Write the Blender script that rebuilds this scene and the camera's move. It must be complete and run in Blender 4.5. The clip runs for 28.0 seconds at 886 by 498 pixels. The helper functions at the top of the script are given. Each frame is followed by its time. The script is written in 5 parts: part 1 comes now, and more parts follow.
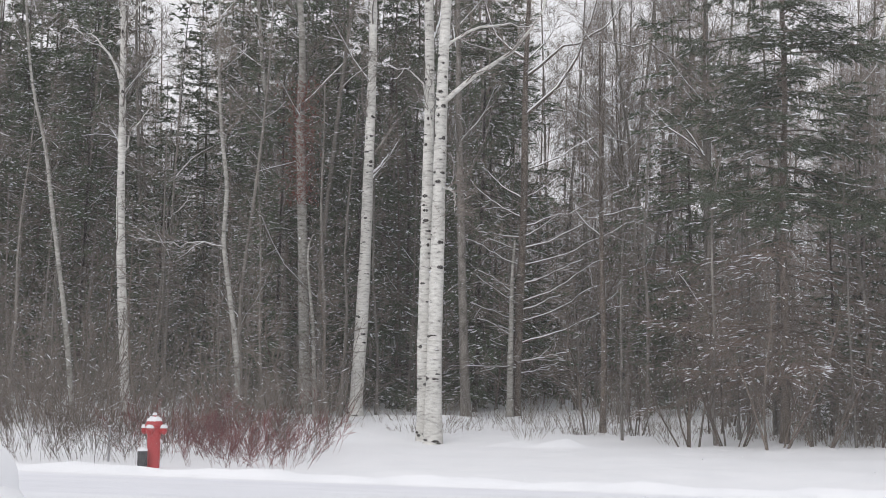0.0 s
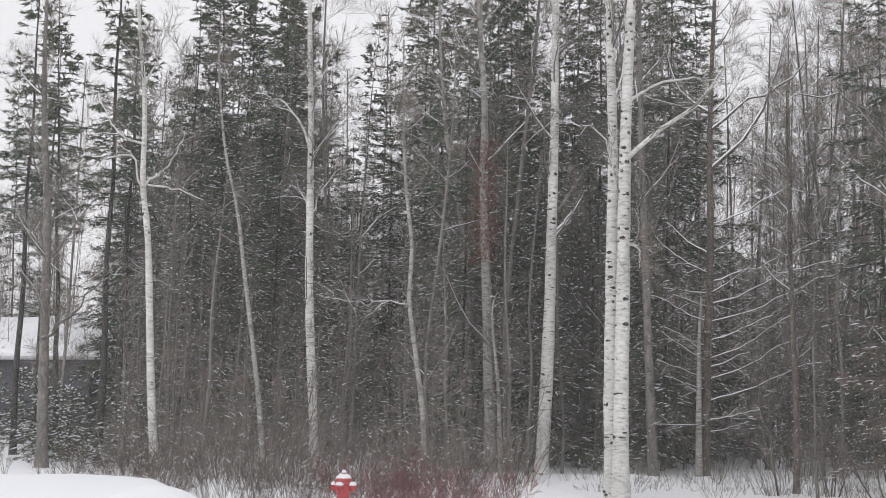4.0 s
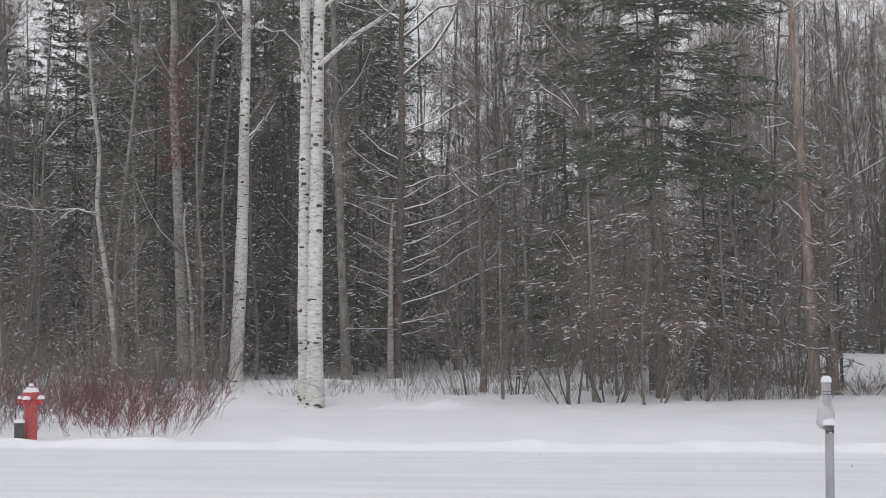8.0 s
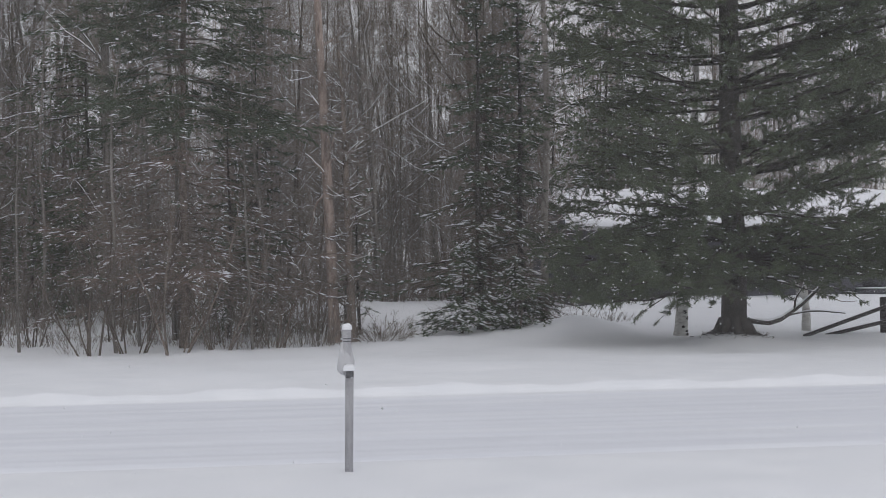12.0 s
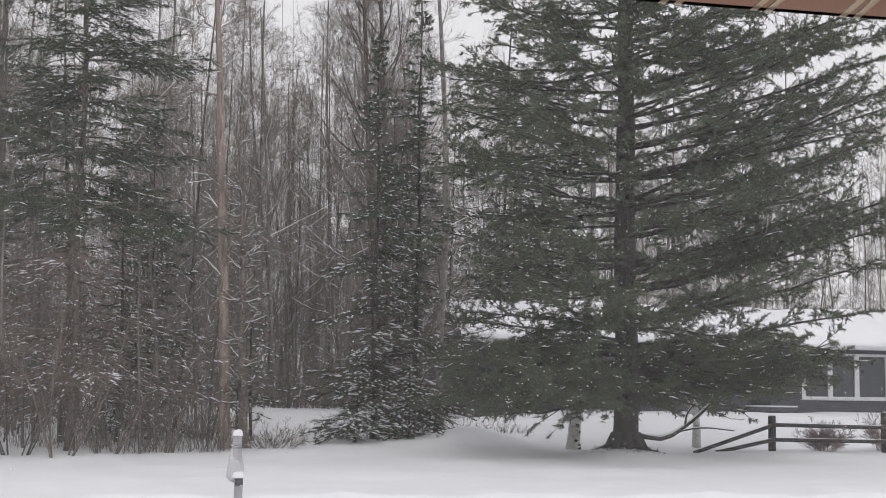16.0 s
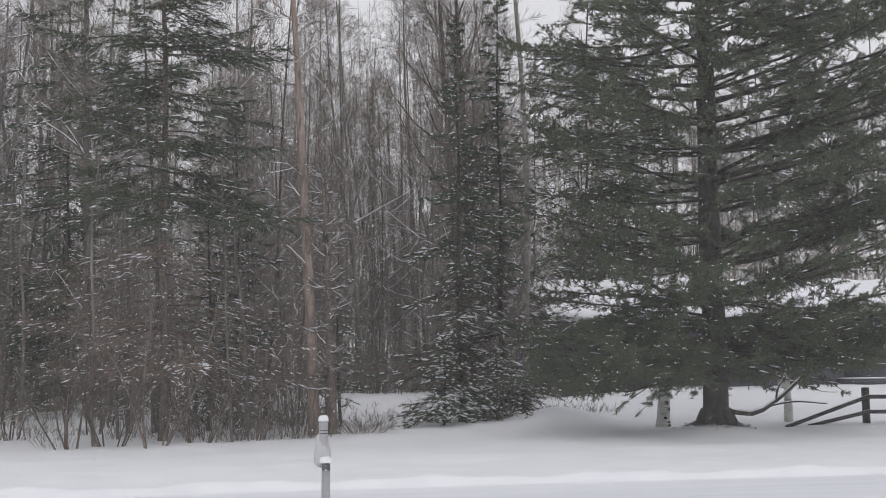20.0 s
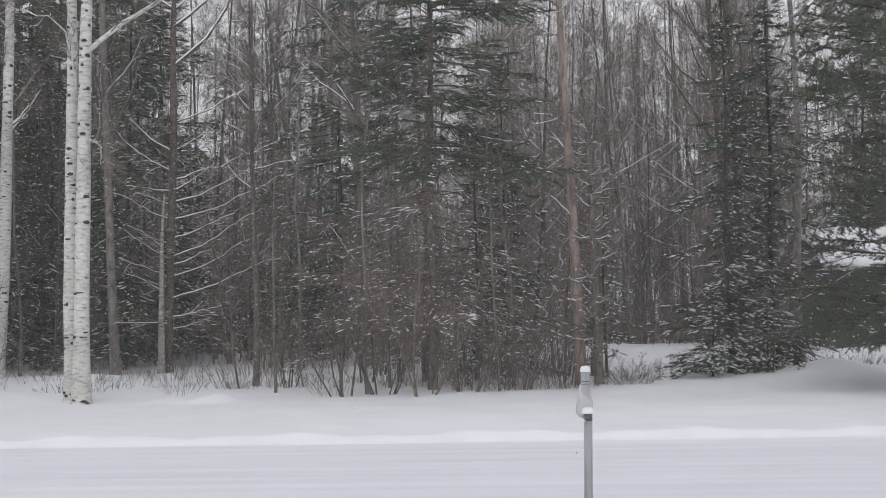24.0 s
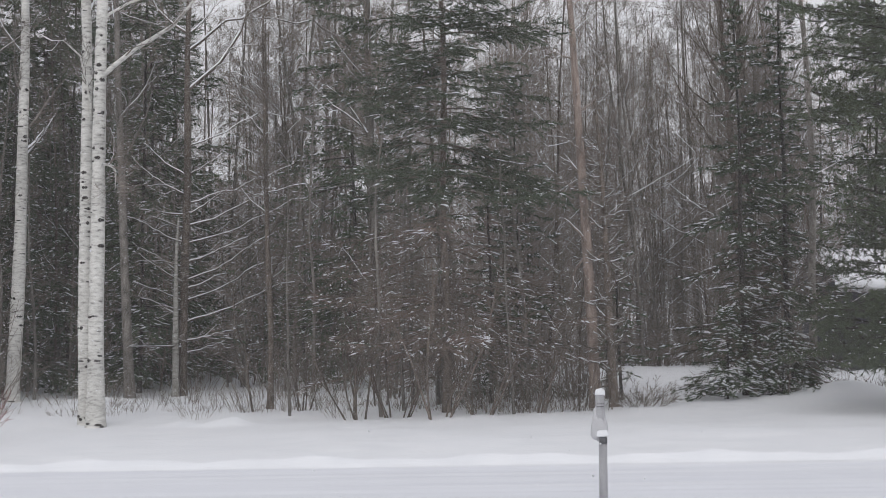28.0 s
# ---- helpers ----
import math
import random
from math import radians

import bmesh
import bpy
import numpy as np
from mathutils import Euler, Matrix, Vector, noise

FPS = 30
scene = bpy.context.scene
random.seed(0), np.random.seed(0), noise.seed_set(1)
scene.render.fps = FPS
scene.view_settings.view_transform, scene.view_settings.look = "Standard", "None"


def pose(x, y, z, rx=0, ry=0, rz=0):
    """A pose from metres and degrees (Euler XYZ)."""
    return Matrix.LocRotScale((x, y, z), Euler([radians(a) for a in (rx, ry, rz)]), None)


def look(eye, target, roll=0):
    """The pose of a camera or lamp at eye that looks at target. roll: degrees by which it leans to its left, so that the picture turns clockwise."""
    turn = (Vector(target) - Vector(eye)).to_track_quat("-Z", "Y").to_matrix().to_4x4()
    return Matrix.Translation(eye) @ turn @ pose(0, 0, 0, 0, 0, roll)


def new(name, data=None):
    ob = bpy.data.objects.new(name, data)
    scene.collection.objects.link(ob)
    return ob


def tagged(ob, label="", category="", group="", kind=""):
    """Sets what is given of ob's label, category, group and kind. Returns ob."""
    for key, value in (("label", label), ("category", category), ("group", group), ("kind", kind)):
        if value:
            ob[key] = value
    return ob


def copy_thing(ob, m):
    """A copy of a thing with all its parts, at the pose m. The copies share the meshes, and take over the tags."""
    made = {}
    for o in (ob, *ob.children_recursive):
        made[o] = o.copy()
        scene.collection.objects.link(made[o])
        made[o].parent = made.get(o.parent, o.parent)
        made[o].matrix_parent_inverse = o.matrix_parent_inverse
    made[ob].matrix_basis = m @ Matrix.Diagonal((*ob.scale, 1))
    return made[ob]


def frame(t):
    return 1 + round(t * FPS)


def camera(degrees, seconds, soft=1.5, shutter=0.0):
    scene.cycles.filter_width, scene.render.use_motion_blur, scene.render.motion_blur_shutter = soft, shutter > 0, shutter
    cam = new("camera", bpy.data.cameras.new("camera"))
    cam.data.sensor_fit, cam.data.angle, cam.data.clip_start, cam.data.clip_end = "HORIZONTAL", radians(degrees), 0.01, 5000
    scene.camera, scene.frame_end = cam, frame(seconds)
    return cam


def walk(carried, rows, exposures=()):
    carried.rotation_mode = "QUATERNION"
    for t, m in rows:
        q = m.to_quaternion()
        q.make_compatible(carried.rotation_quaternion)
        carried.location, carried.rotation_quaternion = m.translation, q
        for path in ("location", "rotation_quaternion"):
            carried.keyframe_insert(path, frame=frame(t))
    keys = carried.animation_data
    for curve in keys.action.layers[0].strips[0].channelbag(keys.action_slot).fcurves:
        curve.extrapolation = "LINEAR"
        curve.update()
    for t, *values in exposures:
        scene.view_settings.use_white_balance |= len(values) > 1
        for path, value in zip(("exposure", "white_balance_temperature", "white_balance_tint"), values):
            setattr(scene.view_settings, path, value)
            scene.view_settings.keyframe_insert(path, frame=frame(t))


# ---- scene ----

# camera: held by hand at a window, turning on the spot; rows of seconds, x, lift, yaw, pitch, roll
EYE_Z = 1.55
PATH = [
    (0.0, 0.059, 0.000, 14.186, 5.442, 1.010),
    (0.5, 0.057, 0.000, 14.413, 5.452, 1.137),
    (1.0, 0.055, 0.000, 15.285, 5.541, 1.392),
    (1.5, 0.053, 0.000, 18.732, 5.680, 1.774),
    (2.0, 0.053, 0.000, 20.131, 5.933, 1.544),
    (2.5, 0.051, 0.000, 20.861, 5.986, 1.630),
    (3.0, 0.048, 0.000, 21.293, 6.387, 1.435),
    (3.5, 0.045, 0.000, 21.710, 7.639, 1.263),
    (5.5, -0.088, 0.000, 20.925, 6.735, 1.144),
    (6.0, -0.083, 0.000, 19.729, 5.778, 1.009),
    (6.5, -0.073, 0.000, 18.473, 5.157, 0.857),
    (7.0, -0.056, 0.000, 15.927, 4.536, 0.504),
    (7.5, -0.036, 0.000, 13.229, 4.135, 0.053),
    (8.0, -0.017, 0.000, 9.153, 3.956, -0.298),
    (8.5, -0.005, 0.000, 7.127, 3.955, -0.149),
    (9.0, -0.003, 0.000, 4.994, 4.014, 0.514),
    (9.5, -0.009, 0.000, -0.366, 4.017, 0.388),
    (10.0, -0.018, 0.000, -3.133, 3.732, 0.249),
    (10.5, -0.028, 0.000, -4.835, 2.963, -0.042),
    (11.0, -0.037, 0.000, -6.626, 2.507, -0.440),
    (11.5, -0.043, 0.000, -8.994, 1.967, -0.712),
    (12.0, -0.047, 0.000, -10.021, 1.749, -0.726),
    (12.5, -0.049, 0.000, -10.581, 1.560, -0.895),
    (13.0, -0.050, 0.000, -12.000, 3.262, -0.957),
    (13.5, -0.051, 0.000, -13.424, 4.183, -0.252),
    (15.5, -0.049, 0.000, -14.233, 5.488, 0.401),
    (16.0, -0.050, 0.003, -14.214, 6.146, 0.715),
    (16.5, -0.050, 0.000, -14.375, 6.485, 1.023),
    (17.0, -0.051, 0.001, -14.655, 6.664, 0.721),
    (17.5, -0.049, -0.004, -15.043, 6.671, 0.400),
    (18.0, -0.045, -0.009, -15.394, 6.588, 0.120),
    (18.5, -0.036, -0.016, -15.743, 6.428, -0.117),
    (19.0, -0.025, -0.012, -15.795, 6.194, -0.644),
    (19.5, -0.012, -0.010, -13.170, 5.994, -0.706),
    (20.0, 0.001, -0.006, -10.779, 5.442, -0.881),
    (20.5, 0.013, 0.000, -8.996, 5.004, -0.982),
    (21.0, 0.023, 0.000, -8.094, 4.563, -0.870),
    (21.5, 0.032, 0.000, -5.631, 4.138, -0.654),
    (22.0, 0.038, 0.000, -3.094, 3.802, -0.212),
    (22.5, 0.042, 0.000, -1.445, 3.524, -0.078),
    (24.5, 0.064, 0.000, 0.165, 3.659, -0.782),
    (25.0, 0.064, 0.000, 0.193, 3.790, -0.762),
    (25.5, 0.063, 0.000, 0.331, 3.880, -0.806),
    (26.0, 0.063, 0.000, 0.460, 3.978, -0.815),
    (26.5, 0.061, 0.000, 0.521, 4.229, -0.836),
    (27.0, 0.060, 0.000, 0.559, 4.326, -0.830),
    (27.5, 0.059, 0.000, 0.595, 4.436, -0.803),
    (28.0, 0.058, 0.000, 0.620, 4.508, -0.833),
]
cam = camera(34.85, 28.0, soft=0.65)


def view(x, lift, yaw, pitch, roll):
    a, b = radians(yaw), radians(pitch)
    eye = Vector((x, 0.0, EYE_Z + lift))
    return look(eye, eye + Vector((-math.sin(a) * math.cos(b), math.cos(a) * math.cos(b), math.sin(b))), roll)


walk(cam, [(t, view(*row)) for t, *row in PATH], exposures=[(0.0, 0.30, 6600, 10), (6.0, 0.29, 6600, 10), (7.0, 0.16, 6600, 10), (8.5, 0.03, 6500, 10), (11.0, -0.16, 6400, 10), (12.0, -0.19, 6400, 10), (13.0, -0.22, 6450, 10), (13.5, -0.16, 6500, 10), (16.0, 0.15, 6650, 10), (16.5, 0.46, 6680, 10), (17.0, 0.38, 6680, 10), (18.0, 0.28, 6650, 10), (19.0, 0.02, 6600, 10), (20.5, 0.02, 6500, 10), (22.0, -0.05, 6450, 10), (25.0, 0.07, 6500, 10), (28.0, 0.05, 6500, 10)])

# ---- world and light: an overcast, snowing day ----
world = bpy.data.worlds.new("overcast_sky")
scene.world = world
world.use_nodes = True
wn, wl = world.node_tree.nodes, world.node_tree.links
sky = wn.new("ShaderNodeTexSky")
sky.sky_type, sky.sun_disc, sky.sun_elevation, sky.sun_rotation = "NISHITA", False, radians(35), radians(200)
soft_sky = wn.new("ShaderNodeMix")
soft_sky.data_type = "RGBA"
soft_sky.inputs[0].default_value = 0.96
soft_sky.inputs[7].default_value = (8.05, 8.07, 8.42, 1)
wl.new(sky.outputs[0], soft_sky.inputs[6])
wl.new(soft_sky.outputs[2], wn["Background"].inputs[0])
wn["Background"].inputs[1].default_value = 0.092
sun_lamp = bpy.data.lights.new("sun", "SUN")
sun_lamp.energy, sun_lamp.angle, sun_lamp.color = 0.5, radians(25), (1.0, 0.97, 0.93)
sun = new("sun", sun_lamp)
sun.matrix_world = look((-10, -20, 30), (0, 20, 0))

# ---- materials ----


def material(name, ramp, scale=(6, 6, 6), rough=0.85, bump=0.3, bump_scale=40.0, detail=6.0, second=0.0, coord="Object", dist=0.01, per_object=0.0):
    """Noise-driven colour through a ramp, a second coarser tone, and a fine bump."""
    m = bpy.data.materials.new(name)
    m.use_nodes = True
    nt = m.node_tree
    n, l = nt.nodes, nt.links
    b = n["Principled BSDF"]
    b.inputs["Roughness"].default_value = rough
    tc, mp = n.new("ShaderNodeTexCoord"), n.new("ShaderNodeMapping")
    mp.inputs["Scale"].default_value = scale
    l.new(tc.outputs[coord], mp.inputs[0])
    nz = n.new("ShaderNodeTexNoise")
    nz.inputs["Scale"].default_value, nz.inputs["Detail"].default_value = 1.0, detail
    l.new(mp.outputs[0], nz.inputs["Vector"])
    cr = n.new("ShaderNodeValToRGB")
    el = cr.color_ramp.elements
    while len(el) < len(ramp):
        el.new(0.5)
    for e, (p, c) in zip(el, ramp):
        e.position, e.color = p, (*c, 1)
    l.new(nz.outputs["Fac"], cr.inputs[0])
    col = cr.outputs[0]
    if second:
        n2, mx = n.new("ShaderNodeTexNoise"), n.new("ShaderNodeMix")
        n2.inputs["Scale"].default_value, n2.inputs["Detail"].default_value = 0.9, 3.0
        l.new(tc.outputs[coord], n2.inputs["Vector"])
        mr = n.new("ShaderNodeMapRange")
        mr.inputs[1].default_value, mr.inputs[2].default_value, mr.inputs[3].default_value, mr.inputs[4].default_value = 0.3, 0.7, 1 - second, 1 + second
        l.new(n2.outputs["Fac"], mr.inputs[0])
        mx.data_type, mx.blend_type = "RGBA", "MULTIPLY"
        mx.inputs[0].default_value = 1.0
        l.new(col, mx.inputs[6]), l.new(mr.outputs[0], mx.inputs[7])
        col = mx.outputs[2]
    if per_object:
        oi, mr2, mx2 = n.new("ShaderNodeObjectInfo"), n.new("ShaderNodeMapRange"), n.new("ShaderNodeMix")
        mr2.inputs[3].default_value, mr2.inputs[4].default_value = 1 - per_object, 1 + per_object
        l.new(oi.outputs["Random"], mr2.inputs[0])
        mx2.data_type, mx2.blend_type = "RGBA", "MULTIPLY"
        mx2.inputs[0].default_value = 1.0
        l.new(col, mx2.inputs[6]), l.new(mr2.outputs[0], mx2.inputs[7])
        col = mx2.outputs[2]
    l.new(col, b.inputs["Base Color"])
    if bump:
        nb, bp = n.new("ShaderNodeTexNoise"), n.new("ShaderNodeBump")
        nb.inputs["Scale"].default_value, nb.inputs["Detail"].default_value = bump_scale, 4.0
        l.new(tc.outputs[coord], nb.inputs["Vector"])
        bp.inputs["Strength"].default_value, bp.inputs["Distance"].default_value = bump, dist
        l.new(nb.outputs["Fac"], bp.inputs["Height"]), l.new(bp.outputs[0], b.inputs["Normal"])
    return m


SNOW = material("fresh_snow", [(0.3, (0.80, 0.815, 0.85)), (0.7, (0.87, 0.88, 0.91))], (1.2, 1.2, 1.2), 0.7, 0.25, 9.0, second=0.02, dist=0.02)
ROAD_SNOW = material("packed_road_snow", [(0.3, (0.73, 0.745, 0.805)), (0.5, (0.79, 0.805, 0.86)), (0.7, (0.84, 0.855, 0.90))], (0.12, 2.2, 1), 0.6, 0.3, 5.0, second=0.02, dist=0.02)
ASPEN = material("white_aspen_bark", [(0.27, (0.08, 0.075, 0.07)), (0.35, (0.40, 0.39, 0.37)), (0.48, (0.58, 0.57, 0.54)), (0.72, (0.72, 0.71, 0.68))], (5, 5, 17), 0.8, 0.5, 30, second=0.18)
ASPEN_GREY = material("grey_aspen_bark", [(0.28, (0.06, 0.055, 0.05)), (0.4, (0.24, 0.23, 0.21)), (0.7, (0.42, 0.41, 0.385))], (5, 5, 18), 0.85, 0.5, 30, second=0.2)
BARK_MARK = material("black_bark_scar", [(0.3, (0.02, 0.018, 0.016)), (0.7, (0.07, 0.06, 0.055))], (20, 20, 20), 0.9, 0.6, 60)
BARK_GREY = material("grey_bark", [(0.3, (0.10, 0.09, 0.08)), (0.7, (0.24, 0.22, 0.20))], (10, 10, 4), 0.9, 0.6, 40, second=0.25, per_object=0.3)
BARK_BROWN = material("brown_bark", [(0.3, (0.068, 0.055, 0.046)), (0.7, (0.18, 0.147, 0.125))], (10, 10, 4), 0.9, 0.6, 40, second=0.25, per_object=0.25)
BARK_RED = material("peeling_red_bark", [(0.3, (0.14, 0.11, 0.095)), (0.5, (0.28, 0.22, 0.19)), (0.75, (0.41, 0.33, 0.285))], (12, 12, 2), 0.9, 0.7, 30, second=0.25)
BARK_DARK = material("dark_pine_bark", [(0.3, (0.027, 0.024, 0.022)), (0.7, (0.082, 0.073, 0.066))], (14, 14, 4), 0.95, 0.9, 25, second=0.25, dist=0.03)
TWIG = material("bare_twigs", [(0.3, (0.115, 0.098, 0.084)), (0.7, (0.26, 0.224, 0.194))], (3, 3, 3), 0.9, 0, second=0.2, per_object=0.3)
TWIG_RED = material("red_dogwood_stems", [(0.3, (0.125, 0.042, 0.042)), (0.7, (0.23, 0.084, 0.08))], (2, 2, 2), 0.7, 0, second=0.3, per_object=0.25)
DEAD_TWIG = material("dead_spruce_twigs", [(0.3, (0.10, 0.074, 0.062)), (0.7, (0.22, 0.165, 0.14))], (3, 3, 3), 0.9, 0, second=0.25, per_object=0.2)
SHRUB_TWIG = material("grey_red_shrub_twigs", [(0.3, (0.15, 0.105, 0.10)), (0.7, (0.30, 0.22, 0.21))], (3, 3, 3), 0.9, 0, second=0.2)
RUST = material("rust_brown_dead_foliage", [(0.3, (0.13, 0.05, 0.04)), (0.7, (0.25, 0.10, 0.075))], (8, 8, 8), 0.9, 0)
NEEDLE = material("spruce_needles", [(0.3, (0.044, 0.060, 0.036)), (0.7, (0.092, 0.118, 0.070))], (3, 3, 3), 0.75, 0, second=0.3, per_object=0.25)
PINE = material("white_pine_needles", [(0.3, (0.052, 0.068, 0.040)), (0.7, (0.110, 0.130, 0.074))], (2, 2, 2), 0.7, 0, second=0.3)
RED_PAINT = material("weathered_red_paint", [(0.3, (0.36, 0.030, 0.035)), (0.7, (0.50, 0.055, 0.06))], (9, 9, 9), 0.5, 0.3, 60, second=0.1)
DARK_PLASTIC = material("dark_grey_plastic", [(0.3, (0.03, 0.03, 0.033)), (0.7, (0.06, 0.06, 0.065))], (9, 9, 9), 0.6, 0.2, 60)
RUBBER = material("black_rubber", [(0.3, (0.012, 0.012, 0.014)), (0.7, (0.03, 0.03, 0.034))], (20, 20, 20), 0.5, 0.2, 80)
PLATE = material("dull_grey_plate", [(0.3, (0.06, 0.06, 0.065)), (0.7, (0.10, 0.10, 0.11))], (30, 30, 30), 0.5, 0.2, 60)
POST_WOOD = material("weathered_grey_post", [(0.3, (0.30, 0.30, 0.32)), (0.7, (0.46, 0.46, 0.48))], (20, 20, 3), 0.8, 0.4, 50, second=0.1)
FENCE_WOOD = material("dark_stained_rails", [(0.3, (0.03, 0.027, 0.028)), (0.7, (0.075, 0.068, 0.068))], (3, 20, 20), 0.85, 0.5, 40, second=0.2)
WALL_DARK = material("dark_grey_siding", [(0.3, (0.055, 0.055, 0.066)), (0.7, (0.09, 0.09, 0.105))], (2, 2, 12), 0.8, 0.3, 30, second=0.1)
WALL_PALE = material("pale_siding", [(0.3, (0.30, 0.29, 0.27)), (0.7, (0.40, 0.39, 0.36))], (2, 2, 12), 0.8, 0.3, 30, second=0.1)
WHITE_TRIM = material("white_window_trim", [(0.3, (0.50, 0.50, 0.52)), (0.7, (0.62, 0.62, 0.64))], (5, 5, 5), 0.6, 0.1, 30)
BLIND = material("brown_woven_blind", [(0.3, (0.15, 0.085, 0.062)), (0.7, (0.25, 0.145, 0.105))], (4, 60, 60), 0.8, 0.4, 200)
CORD = material("tan_cord", [(0.3, (0.34, 0.25, 0.17)), (0.7, (0.46, 0.35, 0.25))], (60, 60, 60), 0.9, 0.3, 300)
bt = BLIND.node_tree
b_mix, b_tr = bt.nodes.new("ShaderNodeMixShader"), bt.nodes.new("ShaderNodeBsdfTranslucent")
b_mix.inputs[0].default_value = 0.8
b_tr.inputs[0].default_value = (0.56, 0.33, 0.25, 1)
bt.links.new(bt.nodes["Principled BSDF"].outputs[0], b_mix.inputs[1]), bt.links.new(b_tr.outputs[0], b_mix.inputs[2]), bt.links.new(b_mix.outputs[0], bt.nodes["Material Output"].inputs[0])
ct = CORD.node_tree
c_mix, c_tr = ct.nodes.new("ShaderNodeMixShader"), ct.nodes.new("ShaderNodeBsdfTranslucent")
c_mix.inputs[0].default_value = 0.9
c_tr.inputs[0].default_value = (0.9, 0.74, 0.55, 1)
ct.links.new(ct.nodes["Principled BSDF"].outputs[0], c_mix.inputs[1]), ct.links.new(c_tr.outputs[0], c_mix.inputs[2]), ct.links.new(c_mix.outputs[0], ct.nodes["Material Output"].inputs[0])
GLASS = bpy.data.materials.new("dark_window_glass")
GLASS.use_nodes = True
GLASS.node_tree.nodes["Principled BSDF"].inputs["Base Color"].default_value = (0.045, 0.05, 0.055, 1)
GLASS.node_tree.nodes["Principled BSDF"].inputs["Roughness"].default_value = 0.05

# ---- building tools ----


class Geo:
    """Gathers quads and triangles as arrays and makes one mesh of them."""

    def __init__(self):
        self.v, self.q, self.t, self.n = [], [], [], 0

    def add(self, v, q=None, t=None):
        v = np.asarray(v, float).reshape(-1, 3)
        if q is not None and len(q):
            self.q.append(np.asarray(q, int).reshape(-1, 4) + self.n)
        if t is not None and len(t):
            self.t.append(np.asarray(t, int).reshape(-1, 3) + self.n)
        self.v.append(v)
        self.n += len(v)
        return self

    def tubes(self, pl, rl, sides):
        pl, rl = np.asarray(pl, float), np.asarray(rl, float)
        if pl.ndim == 2:
            pl, rl = pl[None], rl[None]
        n, k = pl.shape[:2]
        d = unit(pl[:, -1] - pl[:, 0])
        ref = np.where(np.abs(d[:, 2:3]) < 0.9, [[0.0, 0, 1]], [[1.0, 0, 0]])
        u = unit(np.cross(d, ref))
        w = np.cross(d, u)
        a = 2 * np.pi * np.arange(sides) / sides
        ring = np.cos(a)[None, :, None] * u[:, None] + np.sin(a)[None, :, None] * w[:, None]
        v = pl[:, :, None] + rl[:, :, None, None] * ring[:, None]
        i = np.arange(n)[:, None, None] * k * sides
        j = np.arange(k - 1)[None, :, None] * sides
        s = np.arange(sides)[None, None]
        s2 = (s + 1) % sides
        q = np.stack([i + j + s, i + j + s2, i + j + sides + s2, i + j + sides + s], -1)
        return self.add(v, q)

    def leaves(self, p, d, length, width, rng):
        """Slim diamonds that start at p and point along d."""
        d = unit(d)
        side = unit(np.cross(d, rng.normal(size=d.shape)))
        length, width = np.reshape(length, (-1, 1)), np.reshape(width, (-1, 1))
        mid = p + d * length * 0.45
        v = np.stack([p, mid + side * width / 2, p + d * length, mid - side * width / 2], 1)
        return self.add(v, np.arange(len(p) * 4).reshape(-1, 4))

    def blades(self, p, d, length, width, rng):
        """Slim pointed triangles that start at p and point along d: needles and the finest twigs."""
        d = unit(d)
        side = unit(np.cross(d, rng.normal(size=d.shape))) * np.reshape(width, (-1, 1)) / 2
        v = np.stack([p - side, p + side, p + d * np.reshape(length, (-1, 1))], 1)
        return self.add(v, None, np.arange(len(p) * 3).reshape(-1, 3))

    def pads(self, c, d, length, width, height):
        """Small rounded cushions of snow centred on c, drawn out along d."""
        d = unit(d * np.array([1, 1, 0.45]))
        side = unit(np.cross(d, np.array([0.0, 0, 1])))
        a, w, h = [np.reshape(k, (-1, 1)) / 2 for k in (length, width, height)]
        up = np.array([[0.0, 0, 1]]) * h
        v = np.stack([c - d * a, c + side * w - d * a * 0.2, c + d * a, c - side * w + d * a * 0.15, c + up, c - up * 0.5], 1)
        tri = np.array([(0, 1, 4), (1, 2, 4), (2, 3, 4), (3, 0, 4), (1, 0, 5), (2, 1, 5), (3, 2, 5), (0, 3, 5)])
        return self.add(v, None, np.arange(len(c))[:, None, None] * 6 + tri[None])

    def lathe(self, profile, sides=16, base=(0, 0, 0)):
        a = 2 * np.pi * np.arange(sides) / sides
        pr = np.asarray(profile, float)
        v = np.stack([pr[:, :1] * np.cos(a), pr[:, :1] * np.sin(a), np.repeat(pr[:, 1:], sides, 1)], -1) + np.array(base)
        k = len(pr)
        j, s = np.arange(k - 1)[:, None] * sides, np.arange(sides)[None]
        s2 = (s + 1) % sides
        return self.add(v, np.stack([j + s, j + s2, j + sides + s2, j + sides + s], -1))

    def box(self, lo, hi, bevel=0.0):
        bm = bmesh.new()
        bmesh.ops.create_cube(bm, size=1)
        lo, hi = Vector(lo), Vector(hi)
        for v in bm.verts:
            v.co = Vector([(a + b) / 2 + c * (b - a) for a, b, c in zip(lo, hi, v.co)])
        if bevel:
            bmesh.ops.bevel(bm, geom=bm.edges[:], offset=bevel, segments=2, affect="EDGES")
        bm.verts.index_update()
        quads = [[v.index for v in f.verts] for f in bm.faces if len(f.verts) == 4]
        tris = [[v.index for v in f.verts] for f in bm.faces if len(f.verts) == 3]
        self.add([v.co[:] for v in bm.verts], quads, tris)
        bm.free()
        return self

